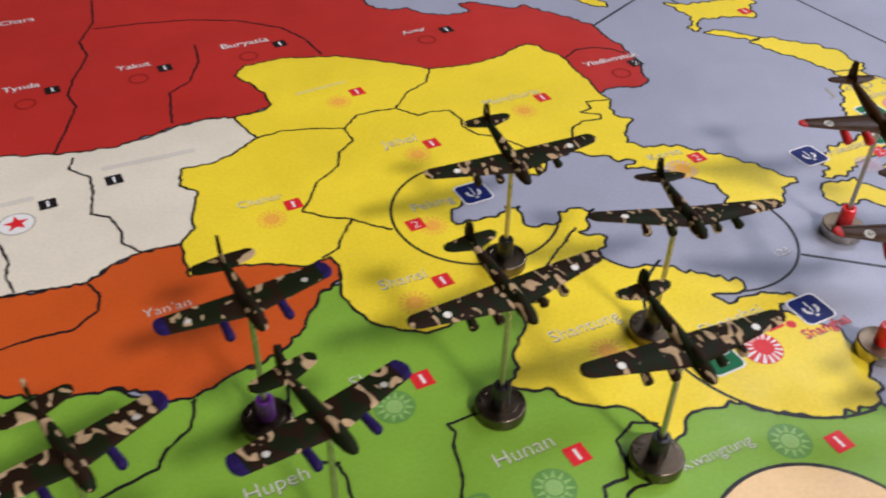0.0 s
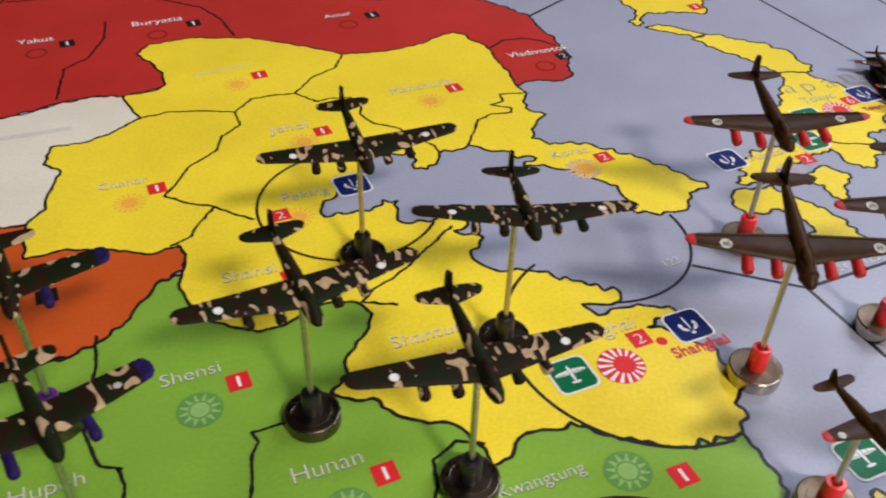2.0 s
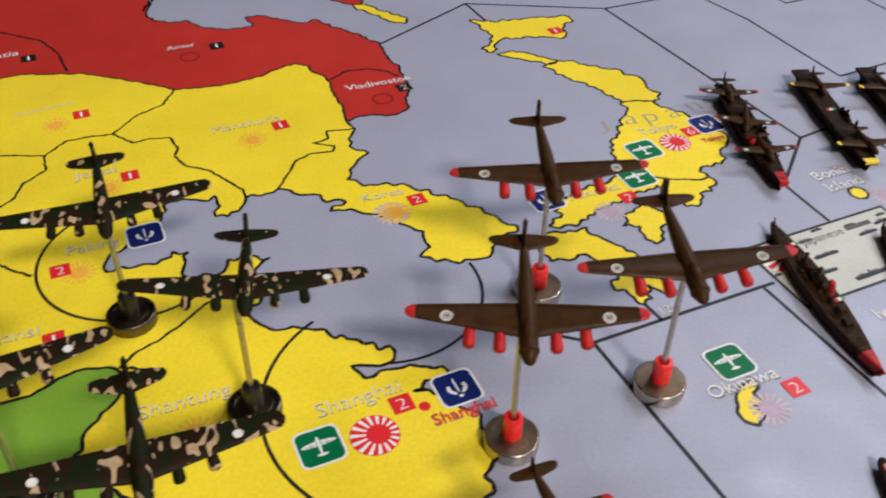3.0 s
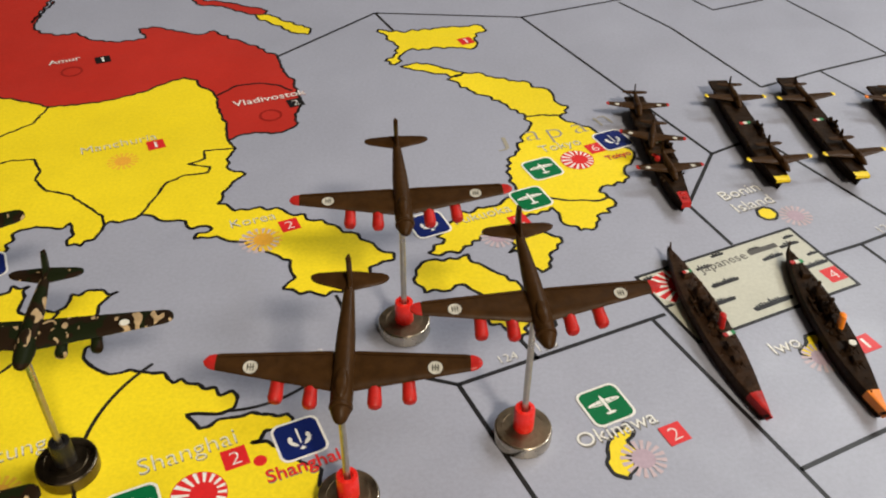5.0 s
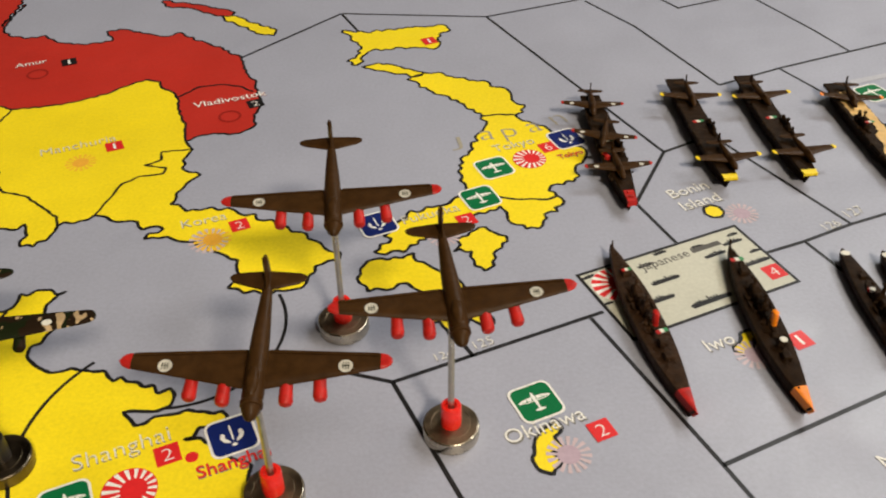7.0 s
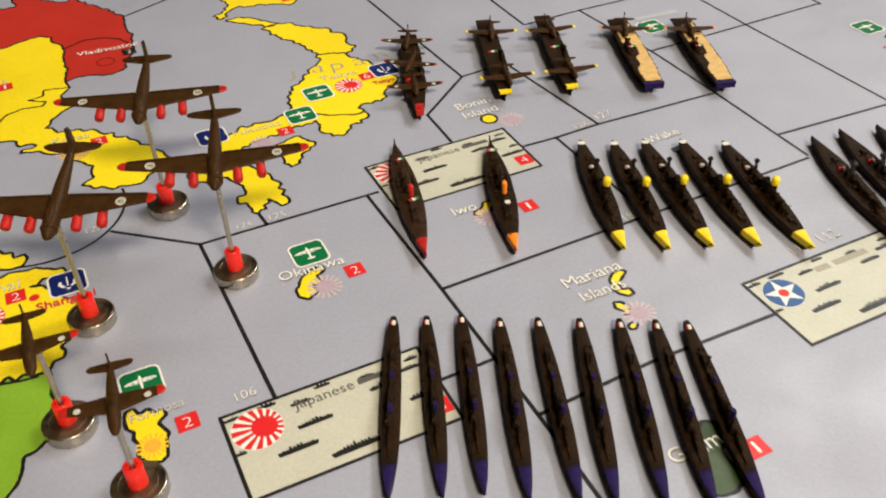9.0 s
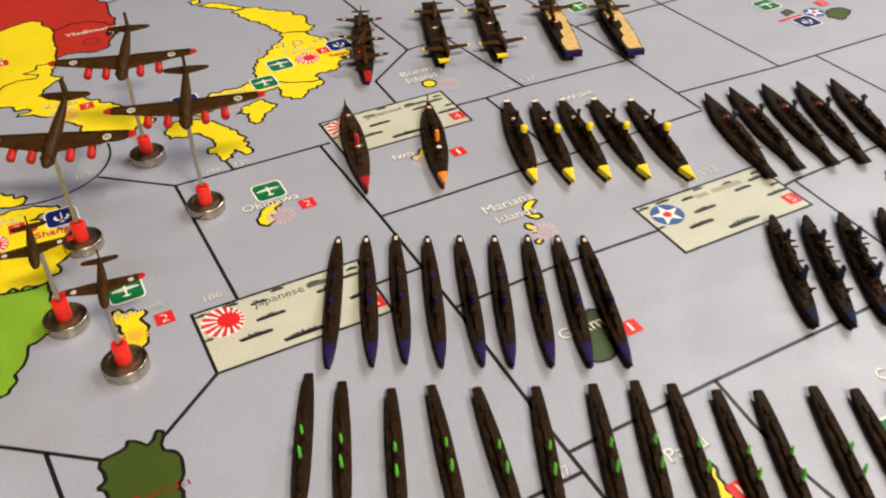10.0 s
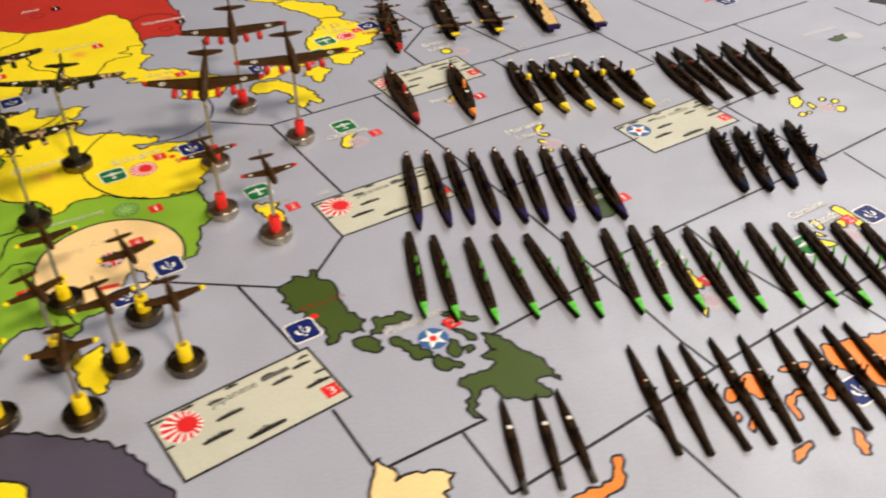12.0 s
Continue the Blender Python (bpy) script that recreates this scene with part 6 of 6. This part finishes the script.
def cruiser():
    ob = thing("toy_cruiser", "dark toy cruiser with yellow bow and yellow funnel", "toy ship", "yellow-bowed cruisers")
    form = Hull(61.8, 7.6, 3.4, 0.26, 2.0, flare=0.74, rake=4.3)
    form.mould(ob)
    form.paint(ob, "bow_paint", 0.855, 1.003, YELLOW_PAINT, wrap=True)
    z = 3.5
    Shape().turned(0, 0, [(1.0, 0), (1.0, 0.14), (0.75, 0.2)], 16).part("stern_mark", WHITE_PAINT, ob).matrix_basis = Matrix.Translation((0, 28.6 * MM, z * MM)) @ Matrix.Diagonal((1.35, 1.05, 1, 1))
    rnd = random.Random(8)
    block = Shape()
    ridge(block, rnd, 15, -17, 3.0, z, 1.3, 1.5)
    ridge(block, rnd, 11.0, -15.0, 2.0, z + 0.9, 2.2, 1.3)
    ridge(block, rnd, 3.0, -6.0, 2.6, z + 1.6, 3.5, 1.1)
    rubble(block, rnd, -2.2, 2.2, -19, 18, z, 40, 0.6)
    for y, side in ((4, 1), (0, -1), (-4, 1), (-8, -1), (7, -1), (-11, 1)):
        block.tube((side * 1.2, y, z + 1.2), (side * 2.6, y - 0.5, z + 1.5), 0.28, 0.2, 6)
    block.part("superstructure", BROWN, ob)
    mast = Shape()
    tower(mast, 0.2, 8.0, z + 2.0, z + 7.0, 0.6)
    mast.part("mast", BROWN, ob)
    Shape().tube((0.6, -3.6, z + 2.6), (0.6, -3.6, z + 5.4), 1.0, 0.9, 10).part("funnel_foot", BROWN, ob)
    funnel = Shape().turned(0.6, -3.6, [(1.15, z + 4.6), (1.3, z + 5.2), (1.35, z + 6.2), (1.3, z + 6.9), (0.95, z + 7.3), (0.4, z + 7.4)], 14)
    funnel.tube((0.6, -3.6, z + 5.6), (0.4, -5.4, z + 5.3), 0.6, 0.35, 8)
    funnel.part("funnel", YELLOW_PAINT, ob, smooth=True)
    gun_turret(ob, 0, -17.0, z, 0.95, -1, BROWN)
    gun_turret(ob, 0, 18.0, z, 0.9, 1, BROWN)
    lifeboats(ob, 2.3, (5.0,), z, 0.9)
    Shape().turned(-0.5, 11.6, [(0.75, z + 0.9), (0.75, z + 1.7), (0.2, z + 1.75)], 12).part("painted_mark", WHITE_PAINT, ob)
    Shape().turned(-1.1, 11.9, [(0.45, z + 0.8), (0.45, z + 1.5), (0.2, z + 1.55)], 10).part("red_mark", RED_PAINT, ob)
    return ob


spread(cruiser(), [(306.8, 259.0, 0.1, 7.1), (319.0, 258.7, 0.1, 9.0), (330.9, 259.6, 0.1, 11.1), (344.4, 259.7, 0.1, 12.2), (359.1, 258.3, 0.1, 12.8)])


def dark_cruiser():
    ob = thing("toy_cruiser", "very dark toy cruiser with a small red and white mark", "toy ship", "dark cruisers")
    Hull(62.4, 8.2, 3.0, 0.06, 1.5, flare=0.85, blunt=0.38, sheer=0.0).mould(ob)
    z = 3.1
    rnd = random.Random(9)
    block = Shape()
    ridge(block, rnd, 13, -20, 3.0, z, 1.3, 1.4)
    ridge(block, rnd, 4.0, -16, 1.9, z + 0.9, 1.7, 1.2)
    rubble(block, rnd, -2.2, 2.2, -20, 14, z, 50, 0.65)
    for y, side in ((2, 1), (-2, -1), (-6, 1), (-10, -1), (6, -1), (-14, 1)):
        block.tube((side * 1.2, y, z + 1.0), (side * 2.8, y - 0.4, z + 1.4), 0.3, 0.2, 6)
    block.part("superstructure", BROWN, ob)
    bridge = ridge(Shape(), rnd, 6.6, 2.0, 2.8, z + 1.0, 3.6, 1.2)
    tower(bridge, 0.2, 4.4, z + 3.6, z + 6.6, 0.75, 1.7)
    bridge.part("bridge", BLACK_PLASTIC, ob)
    Shape().box(-1.3, 8.6, z + 0.9, 1.7, 1.2, 0.8, 0.85, 0.2).part("red_mark", RED_PAINT, ob)
    Shape().box(-0.2, 8.4, z + 0.9, 0.7, 1.0, 0.9, 0.85, 0.2).part("white_mark", WHITE_PAINT, ob)
    gun_turret(ob, 0, 14.5, z, 1.1, 1, BROWN)
    gun_turret(ob, 0, -21.5, z, 1.0, -1, BROWN)
    return ob


spread(dark_cruiser(), [(389.0, 261.0, 0.1, 9.6), (400.3, 265.6, 0.1, 10.2), (413.7, 268.2, 0.1, 9.2), (426.7, 269.4, 0.1, 6.2), (440.7, 271.0, 0.1, 5.2)])


def blue_destroyer():
    ob = thing("toy_destroyer", "dark toy destroyer with dark blue bow and mast", "toy ship", "blue-bowed destroyers")
    form = Hull(54.4, 5.5, 3.0, 0.45, 2.4, rake=2.2, spoon=0.75)
    form.mould(ob)
    form.paint(ob, "bow_paint", 0.85, 1.003, BLUE_PAINT)
    z = 3.1
    rnd = random.Random(10)
    block = Shape()
    ridge(block, rnd, 20, -16, 3.6, z, 1.5, 1.5)
    ridge(block, rnd, 16, -11, 2.4, z + 1.0, 2.4, 1.4)
    rubble(block, rnd, -2.4, 2.4, -18, 21, z, 60, 0.85)
    for y, side in ((8, 1), (4, -1), (1, 1), (-3, 1), (-6, -1), (11, 1), (-12, 1)):
        block.tube((side * 1.5, y, z + 1.4), (side * 3.1, y - 0.4, z + 2.0), 0.42, 0.3, 6)
    block.part("superstructure", BROWN, ob)
    for name, y, top in (("after_mast", 11.0, 6.2), ("fore_mast", -8.4, 7.6)):
        mast = Shape().box(0.3, y, z + 1.6, 1.5, 1.9, top - 2.4, 0.75, 0.2)
        tower(mast, 0.3, y, z + 2.0, z + top, 0.5, 1.4)
        mast.tube((-0.9, y, z + top - 1.6), (1.5, y, z + top - 1.4), 0.28, 0.24, 6)
        mast.part(name, BLUE_PAINT, ob)
    lifeboats(ob, 2.2, (6.4,), z + 0.2, 0.9)
    Shape().box(-0.6, 9.0, z + 2.2, 1.3, 0.8, 0.5, 0.8).part("painted_mark", GREEN_PAINT, ob)
    return ob


spread(blue_destroyer(), [(385.6, 180.4, 0.1, -2.4), (396.4, 179.9, 0.1, -2.8), (407.9, 181.2, 0.1, -3.8), (421.5, 183.4, 0.1, -4.6)])


def purple_destroyer():
    ob = thing("toy_destroyer", "long dark toy destroyer with purple bow, white stern tip", "toy ship", "purple-bowed destroyers")
    form = Hull(59.8, 5.0, 2.7, 0.48, 2.2, rake=1.8, spoon=0.72, blunt=0.10)
    form.mould(ob)
    form.paint(ob, "bow_paint", 0.845, 1.003, PURPLE_PAINT)
    z = 2.8
    Shape().box(-0.62, 27.2, z - 0.1, 0.45, 1.5, 0.35, 0.8, 0.2).part("red_mark", RED_PAINT, ob)
    Shape().box(0.1, 27.2, z - 0.1, 1.1, 1.9, 0.4, 0.8, 0.2).part("white_mark", WHITE_PAINT, ob)
    rnd = random.Random(12)
    block = Shape()
    ridge(block, rnd, 19, -19, 1.7, z, 1.4, 1.6)
    ridge(block, rnd, 4.5, -12.5, 1.8, z + 0.8, 2.1, 1.3)
    rubble(block, rnd, -1.5, 1.5, -18, 20, z, 40, 0.5)
    block.part("superstructure", BROWN, ob)
    aft = Shape()
    tower(aft, 0.1, 12.0, z + 0.4, z + 4.4, 0.42)
    aft.part("after_mast", BROWN, ob)
    bridge = ridge(Shape(), rnd, -1.0, -5.0, 1.7, z + 1.2, 1.8, 0.9)
    tower(bridge, 0.1, -3.4, z + 2.2, z + 4.2, 0.3)
    bridge.part("bridge", BROWN, ob)
    for y, top in ((-6.6, 5.0), (6.2, 2.6)):
        stack = Shape().loft([[(0.1 + k * 0.55 * math.cos(a), y + lean + k * 0.9 * math.sin(a), z + h) for a in (2 * math.pi * i / 12 for i in range(12))] for h, k, lean in ((0.3, 1.0, 0.0), (top * 0.6, 1.0, 0.1), (top * 0.85, 1.15, 0.15), (top, 0.9, 0.2))])
        stack.part("funnel", PURPLE_PAINT, ob, smooth=True)
    return ob


spread(purple_destroyer(), [(x - 0.1, y + 1.3, z, a) for x, y, z, a in [(244.7, 169.6, 0.1, 2.6), (255.4, 169.9, 0.1, 5.8), (264.9, 170.7, 0.1, 5.6), (275.2, 169.1, 0.1, 5.2), (286.1, 169.2, 0.1, 6.0), (295.8, 168.7, 0.1, 2.8), (306.7, 168.6, 0.1, 3.0), (316.8, 168.1, 0.1, 3.8), (326.3, 167.8, 0.1, 6.0)]])


def green_destroyer():
    ob = thing("toy_destroyer", "dark brown toy destroyer with bright green bow and funnels", "toy ship", "green-bowed destroyers")
    form = Hull(52.0, 4.5, 2.4, 0.62, 2.2, rake=1.6, spoon=0.85)
    form.mould(ob)
    form.paint(ob, "bow_paint", 0.845, 1.003, GREEN_PAINT)
    z = 2.5
    rnd = random.Random(14)
    block = Shape()
    ridge(block, rnd, 17, -14, 1.9, z - 0.1, 1.2, 1.8)
    ridge(block, rnd, 8.6, 5.2, 1.6, z + 0.3, 1.2, 1.1)
    for y in (-9.8, -12.4, -14.9, 15.0):
        block.turned(0, y, [(0.85, z), (0.8, z + 0.7), (0.45, z + 1.0)], 10)
    block.box(0, 18.5, z - 0.05, 1.9, 2.8, 0.6, 0.85, 0.2)
    rubble(block, rnd, -1.5, 1.5, -14, 21, z, 26, 0.5)
    block.part("superstructure", BROWN, ob)
    for y, top in ((2.2, 5.9), (-5.4, 7.0)):
        Shape().tube((0, y, z), (0, y + 0.1, z + 3.4), 0.62, 0.5, 8).part("funnel_foot", BROWN, ob)
        blade = Shape().loft([[(0.45 * k * math.cos(a), y + lean + 0.6 * k * math.sin(a), z + h) for a in (2 * math.pi * i / 10 for i in range(10))] for h, k, lean in ((2.7, 0.6, 0.0), (3.2, 0.95, 0.1), (top - 1.4, 0.95, 0.2), (top - 0.4, 0.6, 0.3), (top, 0.2, 0.35))])
        blade.part("funnel", GREEN_PAINT, ob, smooth=True)
    return ob


GREEN_ROW = [(242.4, 111.5, 3.8), (252.7, 108.4, 5.6), (266.3, 105.5, 5.7), (279.1, 106.8, 10.2), (292.2, 105.9, 12.0), (304.3, 105.3, 3.6), (319.3, 105.9, 2.8), (330.1, 106.8, 1.7), (340.5, 105.5, 3.5), (351.9, 103.1, 3.8), (362.1, 102.6, 2.3), (376.6, 103.7, 1.8), (387.6, 102.6, 3.0), (398.4, 101.7, 5.1), (410.8, 100.3, 4.3), (422.2, 98.8, 3.6), (435.0, 98.0, -1.5)]
spread(green_destroyer(), [(x + max(0.0, (x - 320) * 0.01), y + 1.9, 0.1, a) for x, y, a in GREEN_ROW])


def boat_section(w, y, h):
    return [(-w * 0.7, y, 0.02), (-w, y, h * 0.5), (-w * 0.8, y, h * 0.82), (-w * 0.4, y, h), (w * 0.4, y, h), (w * 0.8, y, h * 0.82), (w, y, h * 0.5), (w * 0.7, y, 0.02)]


def submarine_half(s, width):
    """Half width from the pointed end (0) to the narrow blunt end (1)."""
    if s < 0.48:
        return width / 2 * (0.16 + 0.84 * math.sin(s / 0.48 * math.pi / 2) ** 0.9)
    return width / 2 * (0.56 + 0.44 * math.cos(min(1.0, (s - 0.48) / 0.42) * math.pi / 2))


def slim_submarine():
    ob = thing("toy_submarine", "slim dark toy submarine with a small flag mark", "toy ship", "slim submarines")
    L, W, H = 47.2, 4.1, 2.0
    Shape().loft([boat_section(submarine_half(i / 27, W), L / 2 - L * i / 27, H) for i in range(28)]).part("hull", BROWN, ob, smooth=True)
    rnd = random.Random(17)
    sail = ridge(Shape(), rnd, 3.6, -4.4, 1.6, H - 0.1, 1.9, 1.2)
    tower(sail, 0, -1.4, H + 1.2, H + 4.6, 0.36)
    sail.tube((0, 1.2, H + 1.4), (0, 1.3, H + 3.2), 0.2, 0.14, 6)
    sail.part("conning_tower", BROWN, ob)
    gun = Shape().turned(0, -7.4, [(0.55, H - 0.1), (0.5, H + 0.6), (0.25, H + 0.8)], 8).tube((0, -7.6, H + 0.6), (0, -9.8, H + 0.9), 0.18, 0.14, 6)
    gun.part("deck_gun", BROWN, ob)
    fittings = Shape()
    rubble(fittings, rnd, -0.7, 0.7, -18, 16, H - 0.05, 12, 0.42)
    fittings.part("deck_fittings", BROWN, ob)
    flag_patch(ob, 0, 6.2, H + 0.2, 0.58, 5)
    return ob


spread(slim_submarine(), [(x + 0.6, y + 3.1, z, a) for x, y, z, a in [(312.2, 40.8, 0.1, 4.6), (322.0, 39.6, 0.1, 3.3), (331.6, 40.3, 0.1, 8.2), (341.2, 41.9, 0.1, 5.3), (350.3, 42.0, 0.1, 2.2), (362.6, 43.8, 0.1, 3.0), (372.6, 44.5, 0.1, 4.6), (382.3, 43.8, 0.1, 5.6), (391.1, 44.9, 0.1, 8.0), (414.0, 17.5, 0.1, 6.0)]])


def grey_submarine():
    ob = thing("toy_submarine", "slim dark toy submarine with a cream mark, greyish tip", "toy ship", "banded submarines")
    L, W, H = 37.0, 3.5, 2.0

    def stretch(s0, s1, n, material, name, grow):
        shares = [s0 + (s1 - s0) * i / (n - 1) for i in range(n)]
        Shape().loft([boat_section(submarine_half(s, W) * grow, L / 2 - L * s, H * grow) for s in shares]).part(name, material, ob, smooth=True)

    stretch(0.0, 0.9, 22, BROWN, "hull", 1.0)
    stretch(0.9, 1.0, 5, GREY_PAINT, "bow_tip", 1.02)
    Shape().box(0, 5.6, H - 0.25, 1.9, 1.5, 0.45, 0.85, 0.2).part("painted_mark", WHITE_PAINT, ob)
    rnd = random.Random(18)
    sail = ridge(Shape(), rnd, 1.6, -4.4, 1.4, H - 0.1, 1.7, 1.1)
    tower(sail, 0, -2.0, H + 1.0, H + 3.6, 0.3)
    sail.part("conning_tower", BROWN, ob)
    fittings = Shape()
    rubble(fittings, rnd, -0.7, 0.7, -14, 12, H - 0.05, 9, 0.42)
    fittings.part("deck_fittings", BROWN, ob)
    return ob


spread(grey_submarine(), [(265.9, 29.2, 0.1, 2.8), (276.9, 29.7, 0.1, 2.7), (285.2, 31.3, 0.1, 6.6)])
